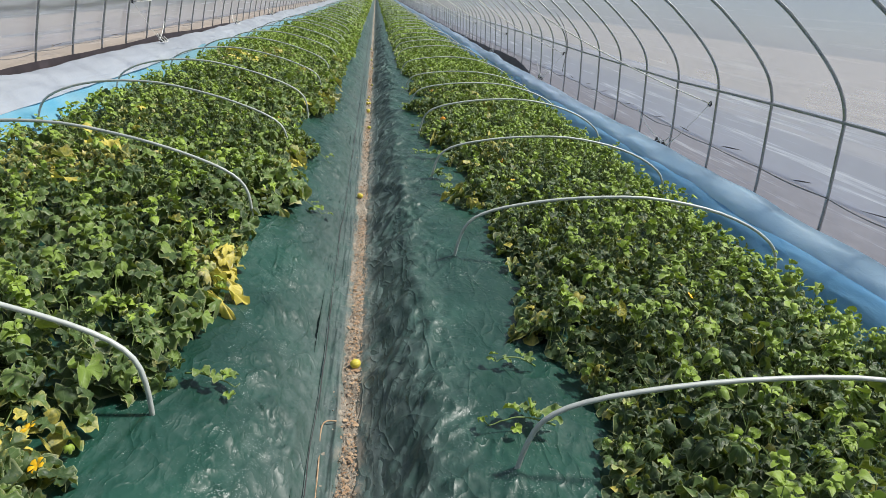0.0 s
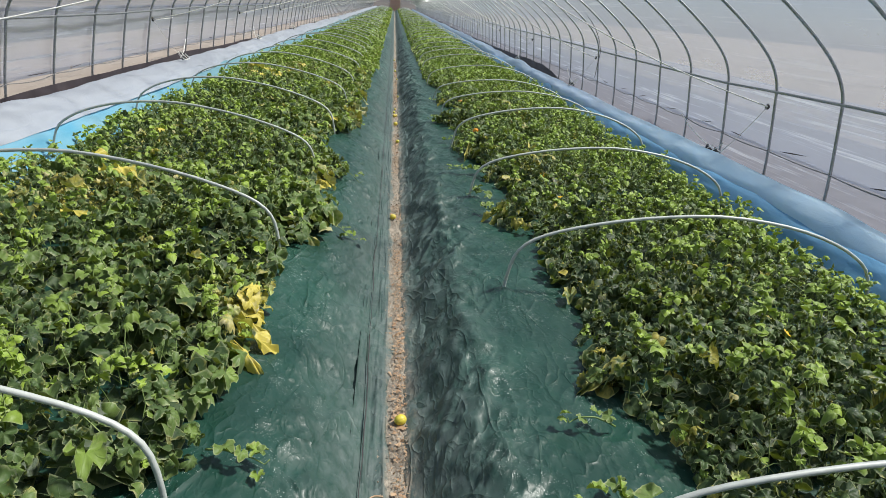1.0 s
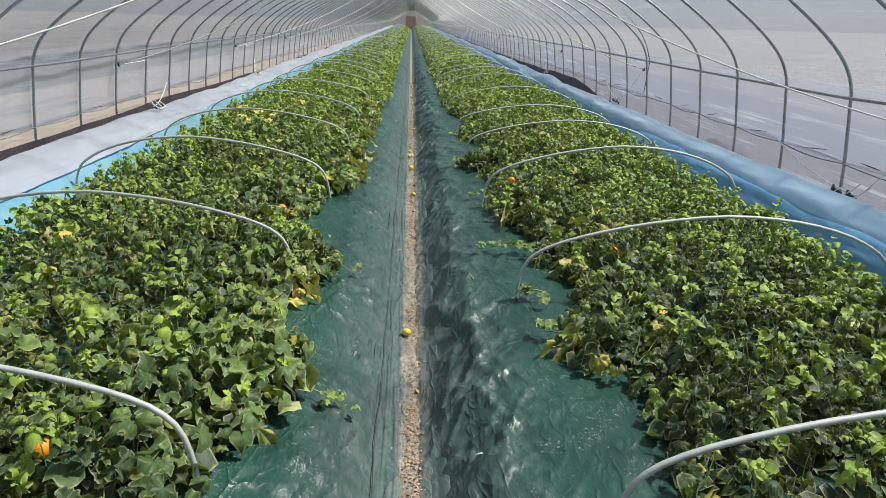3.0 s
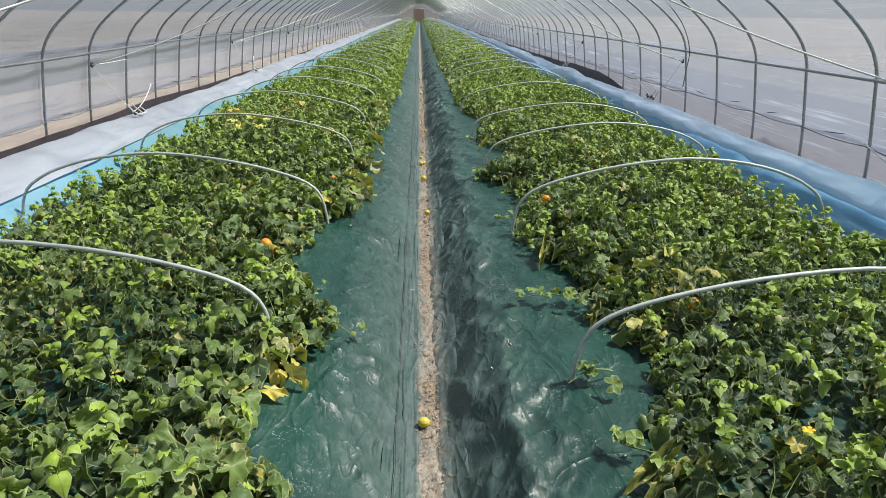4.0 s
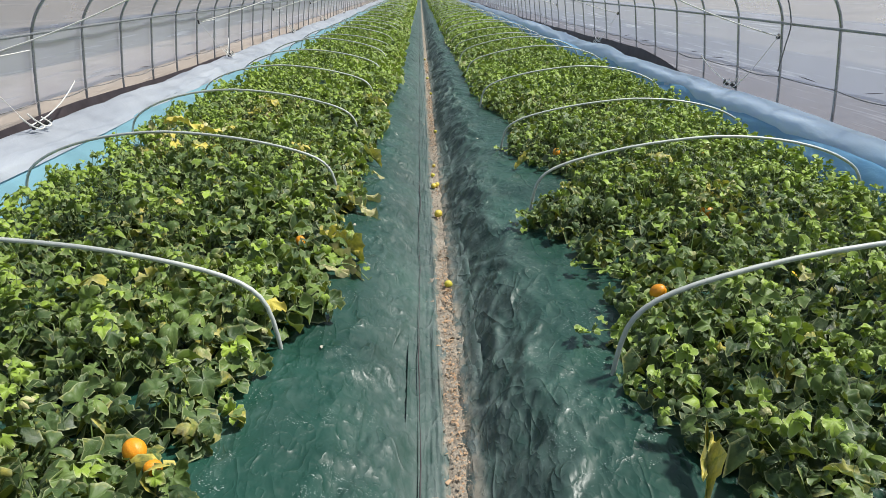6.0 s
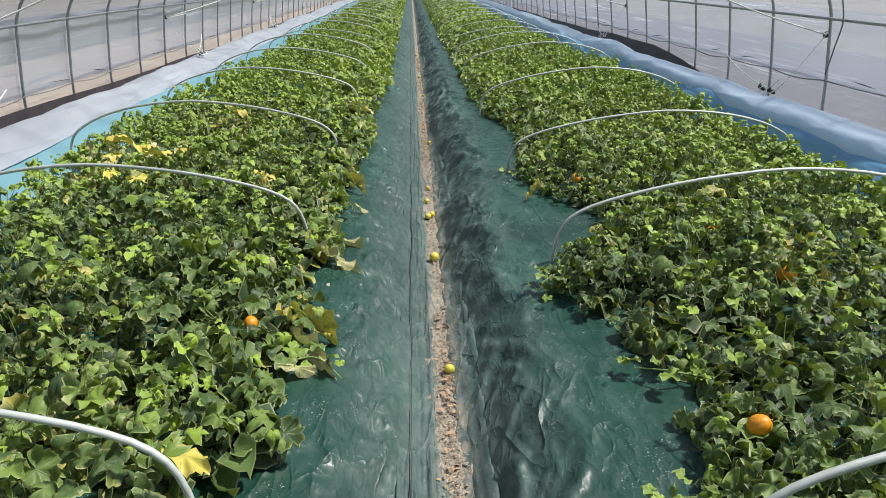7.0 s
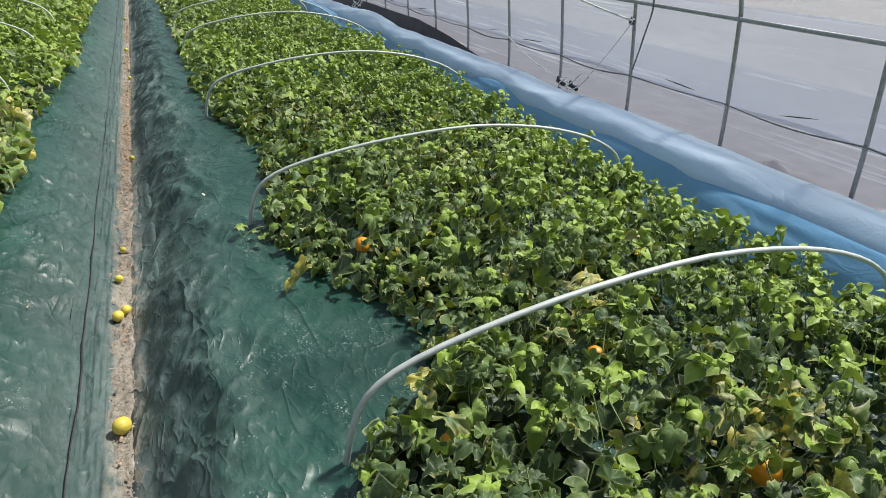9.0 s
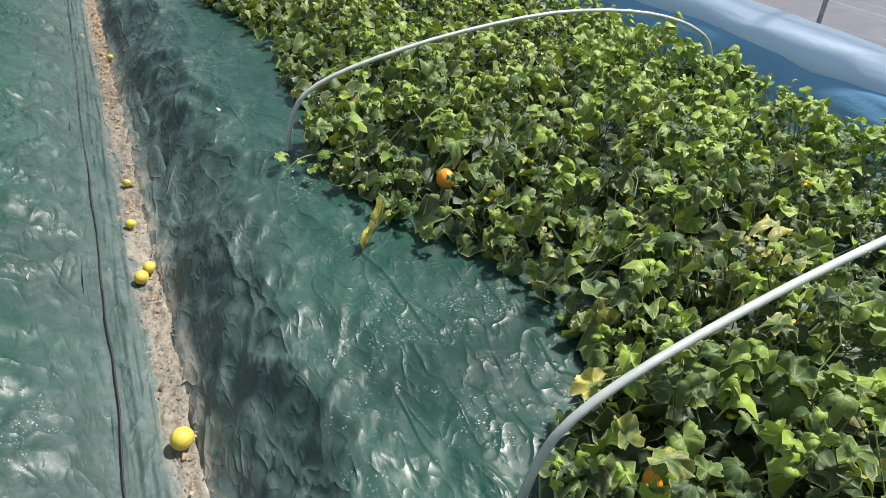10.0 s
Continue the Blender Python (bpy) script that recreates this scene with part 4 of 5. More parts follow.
def stalks_mesh(name, L, pick, rng):
    """Leaf stalks: thin three-sided tapering rods from the bed to the leaves."""
    i = np.nonzero(pick)[0]
    top = np.stack([L["x"][i], L["y"][i], L["z"][i]], -1)
    foot = top + np.stack([rng.normal(0, 0.05, len(i)), rng.normal(0, 0.05, len(i)), np.zeros(len(i))], -1)
    foot[:, 2] = np.maximum(0.232, top[:, 2] - rng.uniform(0.05, 0.16, len(i)))
    mid = (top + foot) / 2 + rng.normal(0, 0.012, (len(i), 3))
    rad = 0.0019
    tri_off = np.array([(math.cos(a) * rad, math.sin(a) * rad, 0) for a in (0, 2.094, 4.189)])
    co = np.stack([foot[:, None] + tri_off, mid[:, None] + tri_off, top[:, None] + tri_off * 0.8], 1).reshape(-1, 3)
    st = []
    for lv in (0, 3):
        for j in range(3):
            a, b = lv + j, lv + (j + 1) % 3
            st += [(a, b, b + 3), (a, b + 3, a + 3)]
    tri = (np.array(st)[None] + (np.arange(len(i)) * 9)[:, None, None]).reshape(-1, 3)
    return quick_mesh(name, co, tri, M_STEM)


rng = np.random.default_rng(7)
FINE = [leaf_shape(rng, 36, 3) for _ in range(24)]
MID = [leaf_shape(rng, 21, 3) for _ in range(26)]
CREEP = [leaf_shape(rng, 25, 2, 0.4) for _ in range(10)]
LOW = [leaf_shape(rng, 13, 2) for _ in range(14)]
TIP = [leaf_shape(rng, 9, 2) for _ in range(12)]
FAR = [leaf_shape(rng, 7, 1) for _ in range(8)]


def vine_row(side, label, picked):
    """One bed's melon plants: foliage, stalks, creeping shoots and single leaves."""
    knots = EDGE_R if side > 0 else EDGE_L
    row = tagged(new("melon_vines"), label, "melon plants", "planted beds")
    near = scatter(rng, side, 0.6, 11.5, 740 if side > 0 else 585, 0.0295 if side > 0 else 0.0355, knots)
    ya, yb = picked
    choice = np.nonzero((near["y"] > ya) & (near["y"] < yb) & (near["layer"] < 0.35) & (near["sick"] < 0.1))[0][:290]
    single = np.zeros(len(near["y"]), bool)
    single[choice] = True
    inner = near["rim"] < (0.85 if side > 0 else 0.65)
    fine = inner & (near["y"] > 1.0) & (near["y"] < 9.0) & ~single & (near["layer"] < 0.30)
    tagged(part("foliage", leaves_mesh("foliage", near, fine, FINE, rng), row), kind="stuff")
    low = (near["y"] > 9.0) | (near["layer"] > 0.38)
    tagged(part("foliage", leaves_mesh("foliage", near, ~fine & ~single & ~low, MID, rng), row), kind="stuff")
    tagged(part("foliage", leaves_mesh("foliage", near, ~fine & ~single & low, LOW, rng), row), kind="stuff")
    # low leaves fill the gaps, coloured near-black for the shade under the canopy
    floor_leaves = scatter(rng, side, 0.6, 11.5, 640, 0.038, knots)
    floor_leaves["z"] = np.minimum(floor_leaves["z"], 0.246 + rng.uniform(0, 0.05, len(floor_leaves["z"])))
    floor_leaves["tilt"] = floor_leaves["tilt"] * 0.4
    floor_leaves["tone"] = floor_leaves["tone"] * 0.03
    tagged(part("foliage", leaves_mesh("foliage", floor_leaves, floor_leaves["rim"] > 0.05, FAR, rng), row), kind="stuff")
    for ya, yb, density, size, kinds in ((11.5, 19.0, 560, 0.037, LOW), (19.0, 34.0, 420, 0.044, FAR)):
        mid = scatter(rng, side, ya, yb, density, size, knots)
        tagged(part("foliage", leaves_mesh("foliage", mid, mid["y"] > 0, kinds, rng), row), kind="stuff")
    behind = scatter(rng, side, -2.4, 0.6, 420, 0.040, knots)
    tagged(part("foliage", leaves_mesh("foliage", behind, behind["y"] < 9, FAR, rng), row), kind="stuff")
    far = scatter(rng, side, 34.0, 99.0, 140, 0.080, knots)
    tagged(part("foliage", leaves_mesh("foliage", far, far["y"] > 0, FAR, rng), row), kind="stuff")
    tagged(part("stalk_tangle", stalks_mesh("stalk_tangle", near, (near["y"] < 9.5) & (near["layer"] < 0.22) & (near["rim"] > 0.10), rng), row), kind="stuff")
    # single leaves share a few meshes
    kinds = []
    for sv, st, sb in FINE:
        kinds.append(quick_mesh("leaf", sv, st, M_LEAF, True, dict(tone=np.full(len(sv), rng.uniform(0.1, 0.75)), sick=np.zeros(len(sv)), blade=sb)))
    R = turns(near["yaw"], near["tilt"], near["spin"])
    for c in choice:
        m = Matrix(R[c].tolist()).to_4x4()
        part("leaf", kinds[c % len(kinds)], row, m=Matrix.Translation((near["x"][c], near["y"][c], max(near["z"][c], 0.28))) @ m @ Matrix.Scale(near["r"][c], 4))
    return row


vines_r = vine_row(1, "low green melon vines sprawling over the film, a few leaves yellowing", (7.2, 8.5))
vines_l = vine_row(-1, "low green melon vines with yellowed leaf clumps along the bed", (1.5, 2.8))


# ---- yellowed and dried leaves: x, y, z, radius, way of the tip in degrees from +x, 0 to 1 for how dry ----
DRIED = [(-0.57, 2.56, 0.32, 0.05, 70, 0.95), (-1.65, 3.86, 0.4, 0.065, 40, 0.9), (-1.50, 3.70, 0.4, 0.07, -10, 0.9), (-1.53, 4.41, 0.4, 0.05, 120, 0.8), (-0.56, 10.47, 0.33, 0.045, 100, 0.9), (-0.61, 6.36, 0.34, 0.055, -30, 0.9),
         (-0.81, 8.31, 0.39, 0.065, 120, 0.8), (-0.87, 8.42, 0.4, 0.055, 100, 0.8), (-1.39, 8.18, 0.4, 0.045, 50, 0.8), (-1.82, 9.03, 0.39, 0.065, 190, 0.95), (-1.68, 8.94, 0.39, 0.085, -10, 0.95),
         (-1.54, 8.84, 0.4, 0.07, 30, 0.9), (-1.80, 8.88, 0.39, 0.065, -120, 1), (-1.36, 10.0, 0.4, 0.07, 10, 0.95), (-1.61, 8.41, 0.4, 0.055, -70, 0.8), (-1.36, 8.74, 0.4, 0.045, 90, 0.8), (-1.47, 9.8, 0.4, 0.055, 140, 0.85), (-1.21, 7.17, 0.39, 0.05, 20, 0.7),
         (-1.28, 7.04, 0.39, 0.06, 200, 0.45), (-1.25, 6.48, 0.39, 0.05, 60, 0.6), (-0.52, 4.46, 0.37, 0.05, -20, 0.8), (-1.56, 4.62, 0.4, 0.045, 80, 0.85), (-1.41, 3.61, 0.4, 0.065, -20, 0.95),
         (-1.44, 3.12, 0.4, 0.055, 0, 0.8), (-1.52, 3.30, 0.4, 0.055, 20, 0.6), (-0.89, 3.93, 0.39, 0.045, 100, 0.5), (-0.55, 3.44, 0.34, 0.035, 20, 0.45), (-0.84, 2.8, 0.39, 0.035, 10, 0.55), (0.78, 4.79, 0.28, 0.055, 200, 0.6),
         (0.91, 5.04, 0.38, 0.05, 160, 0.5), (0.99, 5.04, 0.4, 0.06, 80, 0.6), (1.02, 4.95, 0.38, 0.06, -70, 0.7), (1.1, 4.94, 0.37, 0.05, -20, 0.6), (0.94, 5.84, 0.39, 0.04, 40, 0.5),
         (0.8, 5.41, 0.36, 0.045, 120, 0.5), (1.27, 7.9, 0.37, 0.062, 15, 0.6), (0.99, 7.66, 0.37, 0.045, 0, 0.4), (1.16, 7.77, 0.35, 0.045, 30, 0.4), (0.66, 7.63, 0.33, 0.04, 60, 0.4),
         (0.69, 7.57, 0.34, 0.04, -40, 0.45), (0.91, 8.09, 0.37, 0.04, 60, 0.4), (0.77, 2.88, 0.36, 0.055, 250, 0.5)]
dry_rng = np.random.default_rng(17)
dry_kinds = []
for level, tint in ((0.28, 0.3), (0.52, 0.3), (0.95, 0.2), (0.62, 0.75)):
    for _ in range(3):
        sv, st, sb = leaf_shape(dry_rng, 36, 3, 0.6)
        sv = sv * np.array([0.58, 1.20, 0.9])
        dry_kinds.append(quick_mesh("leaf", sv, st, M_LEAF, True, dict(tone=np.full(len(sv), tint), sick=np.full(len(sv), level), blade=sb)))
for i, (x, y, z, r, way, dry) in enumerate(DRIED):
    me = dry_kinds[(0 if dry < 0.52 else 3 if dry < 0.78 else 6) + i % 3]
    side, knots = (1, EDGE_R) if x > 0 else (-1, EDGE_L)
    edge = float(np.interp(y, [k[0] for k in knots], [k[1] for k in knots])) + 0.04
    over = abs(x) > edge + 0.03                        # on top of the leaves, or hanging over the film
    z = float(canopy_top(np.array(abs(x)), np.array(y), np.array(edge), side)) + 0.042 if over else float(bed_z(x)) + 0.034
    r *= 1.15
    m = Matrix.Translation((x, y, z)) @ Matrix.Rotation(radians(way - 90), 4, "Z") @ Matrix.Rotation(dry_rng.normal(-0.08, 0.15), 4, "X") @ Matrix.Rotation(dry_rng.normal(0, 0.25), 4, "Y")
    part("leaf", me, vines_r if x > 0 else vines_l, "yellowed leaf with curled dry edges", m @ Matrix.Scale(r, 4))
# long curled leaves that reach out over the film: x, y of the stalk, way in degrees, length, 0 to 1 for how dry
REACHING = [(-0.50, 7.16, -17, 0.155, 0.5), (-0.47, 7.04, -40, 0.15, 0.95), (-0.49, 6.86, 40, 0.11, 0.95), (-0.47, 7.98, 2, 0.115, 0.95), (-0.48, 7.74, 4, 0.15, 0.95), (-0.41, 8.44, 25, 0.08, 0.95), (-0.49, 8.85, -20, 0.125, 0.6),
            (-0.48, 10.22, 30, 0.15, 0.95), (-0.57, 10.50, 40, 0.16, 0.95), (-0.50, 10.35, -10, 0.14, 0.95), (-0.62, 2.56, 3, 0.10, 0.95), (-0.55, 2.34, 18, 0.115, 0.95), (-0.56, 2.27, -29, 0.12, 0.95), (-0.58, 2.40, 7, 0.13, 0.95),
            (-0.60, 2.48, -12, 0.11, 0.95), (-0.52, 3.49, -4, 0.115, 0.3), (-0.56, 4.61, -50, 0.12, 0.95), (-0.49, 4.67, -60, 0.14, 0.95), (-0.51, 4.55, -20, 0.09, 0.5),
            (0.69, 3.98, -159, 0.16, 0.4), (0.64, 4.03, -150, 0.13, 0.4), (0.61, 5.66, -109, 0.13, 0.6), (0.74, 5.03, -125, 0.15, 0.3), (0.67, 6.96, -93, 0.13, 0.6), (0.61, 8.49, -150, 0.09, 0.5), (0.72, 2.20, -142, 0.13, 0.4)]
for i, (x, y, way, length, dry) in enumerate(REACHING):
    me = dry_kinds[(0 if dry < 0.45 else 3 if dry < 0.78 else 9 if 6 < y < 9 else 6) + i % 3]
    x, y = x + 0.045 * math.cos(radians(way)), y + 0.045 * math.sin(radians(way))
    tip = x + length * math.cos(radians(way))
    slope = math.atan2(float(bed_z(tip)) + 0.012 - float(bed_z(x)) - 0.055, length)
    m = Matrix.Translation((x, y, float(bed_z(x)) + 0.055)) @ Matrix.Rotation(radians(way - 90), 4, "Z") @ Matrix.Rotation(slope, 4, "X") @ Matrix.Rotation(dry_rng.normal(0, 0.3), 4, "Y")
    part("leaf", me, vines_r if x > 0 else vines_l, "long curled dry leaf lying out over the film", m @ Matrix.Diagonal((length * 0.34, length * 0.80, length * 0.8, 1)))
# one broad dark leaf at the rim
sv, st, sb = leaf_shape(dry_rng, 36, 3, 0.35)
part("leaf", quick_mesh("leaf", sv, st, M_LEAF, True, dict(tone=np.full(len(sv), 0.05), sick=np.zeros(len(sv)), blade=sb)), vines_r, "broad dark green leaf", pose(0.60, 7.66, 0.285, 18, 0, 130) @ Matrix.Scale(0.07, 4))
for x, y, z, turn, size in ((-0.93, 7.02, 0.395, 200, 0.062), (-0.86, 7.0, 0.39, 60, 0.05), (0.98, 7.62, 0.39, 250, 0.055), (1.10, 7.50, 0.39, 40, 0.055), (-0.72, 6.30, 0.385, 120, 0.055)):
    sv, st, sb = leaf_shape(dry_rng, 36, 3, 0.7)
    part("leaf", quick_mesh("leaf", sv, st, M_LEAF, True, dict(tone=np.full(len(sv), 0.35), sick=np.full(len(sv), 0.08), blade=sb)), vines_r if x > 0 else vines_l, "large green leaf with a pale rim", pose(x, y, z, 22, 12, turn) @ Matrix.Scale(size, 4))


# ---- shoots that creep out over the film ----
def shoot(row, start, way, length, seed):
    g = random.Random(seed)
    pts, a, p = [], way, Vector((*start, 0))
    for i in range(14):
        p = p + Vector((math.cos(a), math.sin(a), 0)) * (length / 13)
        a += g.uniform(-0.35, 0.35)
        pts.append(Vector((p.x, p.y, float(bed_z(p.x)) + 0.028 + 0.03 * math.sin(i / 13 * math.pi) + (0.03 if i == 13 else 0))))
    v, f = tube(pts, [0.0035 - 0.0018 * i / 13 for i in range(14)], 6)
    part("creeping_shoot", mesh_of("creeping_shoot", v, f, M_STEM), row)
    r2 = np.random.default_rng(seed)
    n = max(5, int(length * 34))
    i = r2.integers(2, 14, n)
    P = np.array([tuple(q) for q in pts])[i]
    L = dict(x=P[:, 0] + r2.normal(0, 0.03, n), y=P[:, 1] + r2.normal(0, 0.03, n), z=P[:, 2] + r2.uniform(0.0, 0.03, n), r=(0.040 - 0.0018 * i) * r2.uniform(0.7, 1.3, n), yaw=r2.uniform(0, 6.28, n), tilt=r2.normal(0.1, 0.45, n), spin=r2.uniform(0, 6.28, n), tone=np.clip(0.50 + 0.028 * i + r2.normal(0, 0.1, n), 0, 0.985), sick=np.zeros(n))
    tagged(part("foliage", leaves_mesh("foliage", L, L["r"] > 0, CREEP, r2), row), kind="stuff")


for k, (side, x, y, way, ln) in enumerate([(1, 0.73, 4.01, 170, 0.22), (1, 0.65, 4.54, 200, 0.2), (1, 0.6, 8.93, 195, 0.17), (1, 0.55, 7.48, 205, 0.22), (1, 0.68, 6.24, 185, 0.25), (1, 0.68, 1.93, 190, 0.16), (1, 0.67, 1.58, 190, 0.24), (1, 0.77, 6.73, 175, 0.22), (-1, -0.54, 1.78, -20, 0.18), (-1, -0.79, 1.23, -50, 0.3), (-1, -0.49, 3.81, 0, 0.26), (-1, -0.51, 4.97, 5, 0.25), (-1, -0.6, 5.22, 15, 0.12), (-1, -0.51, 6.95, -10, 0.2), (1, 2.13, 8.18, 5, 0.2), (1, 2.15, 7.77, -10, 0.18), (1, 2.1, 8.78, 20, 0.16), (1, 2.06, 5.02, 10, 0.16), (-1, -2.12, 5.82, 175, 0.16), (-1, -2.14, 7.47, 190, 0.14), (1, 0.80, 5.10, 183, 0.42)]):
    shoot(vines_r if side > 0 else vines_l, (x, y), radians(way), ln, 300 + k)


# ---- upright young tips above the leaves ----
def sprigs(side, row, seed, n, ya, yb):
    """Bright young shoot tips: a short stem and a few small leaves each."""
    g = np.random.default_rng(seed)
    knots = EDGE_R if side > 0 else EDGE_L
    y = g.uniform(ya, yb, n)
    edge = np.interp(y, [k[0] for k in knots], [k[1] for k in knots])
    a = edge + 0.10 + (2.16 - edge - 0.12) * g.beta(1.4, 0.9, n)
    a = np.where(g.random(n) < 0.22, g.uniform(2.08, 2.24, n), a)
    z = canopy_top(a, y, edge, side)
    h = g.uniform(0.015, 0.075, n) + 0.04 * (a > 1.9) * g.random(n)
    stems, cols = [], {k: [] for k in ("x", "y", "z", "r", "yaw", "tilt", "spin", "tone", "sick")}
    for i in range(n):
        lean = Vector((g.normal(0, 0.35), g.normal(0, 0.35), 1)).normalized()
        foot = Vector((a[i] * side, y[i], z[i] - 0.05))
        tip = foot + lean * (h[i] + 0.05)
        stems.append(tube([foot, foot.lerp(tip, 0.5) + Vector((g.normal(0, 0.006), g.normal(0, 0.006), 0)), tip], [0.0022, 0.0018, 0.001], 4, False))
        for j in range(6):
            u = g.uniform(0.45, 1.0)
            p = foot.lerp(tip, u)
            az = g.uniform(0, 6.28)
            for key, val in zip(cols, (p.x + 0.012 * math.cos(az), p.y + 0.012 * math.sin(az), p.z + g.uniform(0, 0.01), (0.036 - 0.017 * u) * g.uniform(0.7, 1.3), az - 1.57, g.normal(0.55 * u, 0.35), 0.0, g.uniform(0.78, 0.985), 0.0)):
                cols[key].append(val)
    v, f = join(*stems)
    tagged(part("shoot_tangle", mesh_of("shoot_tangle", v, f, M_STEM), row), kind="stuff")
    L = {k: np.array(q) for k, q in cols.items()}
    tagged(part("foliage", leaves_mesh("foliage", L, L["r"] > 0, TIP, g), row), kind="stuff")


sprigs(1, vines_r, 401, 1100, 0.8, 13)
sprigs(-1, vines_l, 402, 800, 0.8, 13)


# ---- flowers ----
def flower_mesh(name, material, droop):
    vs, fs = [(0, 0, 0)], []
    for p in range(5):
        a = p * 2 * math.pi / 5
        b = len(vs)
        for s, (r, w, z) in enumerate(((0.35, 0.22, 0.20), (0.75, 0.36, 0.36), (1.0, 0.20, 0.30 - droop))):
            for d in (-1, 0, 1):
                vs.append((math.cos(a) * r - math.sin(a) * w * d, math.sin(a) * r + math.cos(a) * w * d, z + (0.05 if d == 0 else 0)))
        fs += [(0, b, b + 1), (0, b + 1, b + 2)]
        for q in (0, 3):
            fs += [(b + q, b + q + 3, b + q + 4, b + q + 1), (b + q + 1, b + q + 4, b + q + 5, b + q + 2)]
    return mesh_of(name, vs, fs, material)


yellow_flower = flower_mesh("flower", M_PETAL, 0.05)
FLOWERS = [(-0.79, 1.35, 0.31, 0.022), (-0.73, 1.25, 0.28, 0.022), (1.27, 2.98, 0.41, 0.02), (1.41, 2.31, 0.4, 0.018), (1.56, 8.03, 0.41, 0.018), (0.96, 3.96, 0.4, 0.016),
           (-1.95, 3.1, 0.4, 0.018), (1.18, 6.35, 0.4, 0.018)]
for x, y, z, s in FLOWERS:
    part("flower", yellow_flower, vines_r if x > 0 else vines_l, "small yellow melon flower", pose(x, y, z + 0.015, random.uniform(-35, 35), random.uniform(-35, 35), random.uniform(0, 360)) @ Matrix.Scale(s, 4))


# ---- melons left lying in the furrow ----
def melon_mesh():
    bm = bmesh.new()
    bmesh.ops.create_uvsphere(bm, u_segments=40, v_segments=20, radius=1)
    for v in bm.verts:
        a = math.atan2(v.co.y, v.co.x)
        k = 1 - 0.035 * abs(math.cos(a * 5)) ** 6 * (1 - abs(v.co.z) ** 3)
        v.co.x, v.co.y, v.co.z = v.co.x * k, v.co.y * k, v.co.z * 1.16 - 0.05 * max(0, abs(v.co.z) - 0.85) * v.co.z
    for fc in bm.faces:
        fc.smooth = True
    me = bpy.data.meshes.new("melon_body")
    bm.to_mesh(me)
    bm.free()
    me.materials.append(M_MELON)
    return me


melon_body = melon_mesh()
v, f = tube([(0, 0, 1.12), (0.03, 0, 1.22), (0.10, 0.02, 1.30)], [0.10, 0.07, 0.06], 8)
melon_stalk = mesh_of("melon_stalk", v, f, M_LITTER)
MELONS = [(0.021, 2.244, 0.027), (-0.012, 4.584, 0.026), (0.031, 7.194, 0.024), (0.089, 7.44, 0.013), (0.010, 8.212, 0.033), (-0.007, 8.832, 0.026), (0.018, 8.876, 0.022), (-0.008, 9.135, 0.019), (0.005, 9.406, 0.018), (0.046, 10.70, 0.020), (0.04, 13.1, 0.020), (0.01, 14.6, 0.026), (-0.01, 17.3, 0.026)]
for x, y, r in MELONS:
    r *= 0.74
    ob = tagged(new("melon"), "small yellow striped melon lying in the dry furrow", "melon", "fallen melons")
    ob.matrix_basis = pose(x, y, r * 0.93 + float(bed_z(x)) * 0.6, 90 + random.uniform(-20, 20), 0, random.uniform(20, 160)) @ Matrix.Scale(r, 4)
    part("melon_body", melon_body, ob)
    part("melon_stalk", melon_stalk, ob, "dry brown stalk")


# ripe orange-yellow melons showing between the leaves: x, y, z, radius
ripe_body = melon_body.copy()
ripe_body.materials[0] = M_ORANGE
pale_body = melon_body.copy()
pale_body.materials[0] = M_RIPE
RIPE = [(-0.99, 3.29, 0.37, 0.030), (-0.785, 5.66, 0.37, 0.034), (-0.73, 5.62, 0.35, 0.024), (0.805, 8.56, 0.365, 0.032), (1.26, 7.24, 0.39, 0.040), (1.08, 4.96, 0.36, 0.030), (0.745, 6.42, 0.385, 0.033), (-0.63, 7.08, 0.35, 0.028), (1.20, 7.74, 0.36, 0.030), (0.70, 7.58, 0.34, 0.026), (1.24, 2.33, 0.365, 0.028)]
for x, y, z, r in RIPE:
    ob = tagged(new("melon"), "ripe orange-yellow melon half hidden among the leaves", "melon", "ripe melons")
    r *= 0.8
    ob.matrix_basis = pose(x, y, z - 0.052, 90 + random.uniform(-40, 40), 0, random.uniform(0, 360)) @ Matrix.Scale(r, 4)
    part("melon_body", ripe_body if r < 0.034 else pale_body, ob)
    part("melon_stalk", melon_stalk, ob, "dry brown stalk")


# ---- dry litter in the furrow ----
def litter(name, label, n, y0, y1, spread, size, material, sparse=0.5):
    g = np.random.default_rng(len(name) + n)
    cos, tri = [], []
    t = np.array([(-1, -0.6, 0), (1, -0.5, 0.2), (1.1, 0.5, 0), (0, 0.8, 0.35), (-0.9, 0.5, 0.1), (0, 0, 0.55)])
    st = np.array([(0, 1, 5), (1, 2, 5), (2, 3, 5), (3, 4, 5), (4, 0, 5)])
    y = g.uniform(y0, y1, n)
    y = y[fnoise(y * 1.6, y * 0, 55, 3) + g.uniform(-0.15, 0.15, n) > sparse]
    n = len(y)
    x = g.normal(0.016, spread, n)
    s = size * np.exp(g.normal(0, 0.5, n))
    R = turns(g.uniform(0, 6.28, n), g.normal(0, 0.5, n), g.uniform(0, 6.28, n))
    p = np.einsum("nij,kj->nki", R * s[:, None, None], t * g.uniform(0.5, 1.3, (6, 1))) + np.stack([x, y, bed_z(x) * 0.6 + 0.004], -1)[:, None, :]
    tri = (st[None] + (np.arange(n) * 6)[:, None, None]).reshape(-1, 3)
    tagged(new(name, quick_mesh(name, p.reshape(-1, 3), tri, material, False)), label, name.replace("_", " "), kind="stuff")


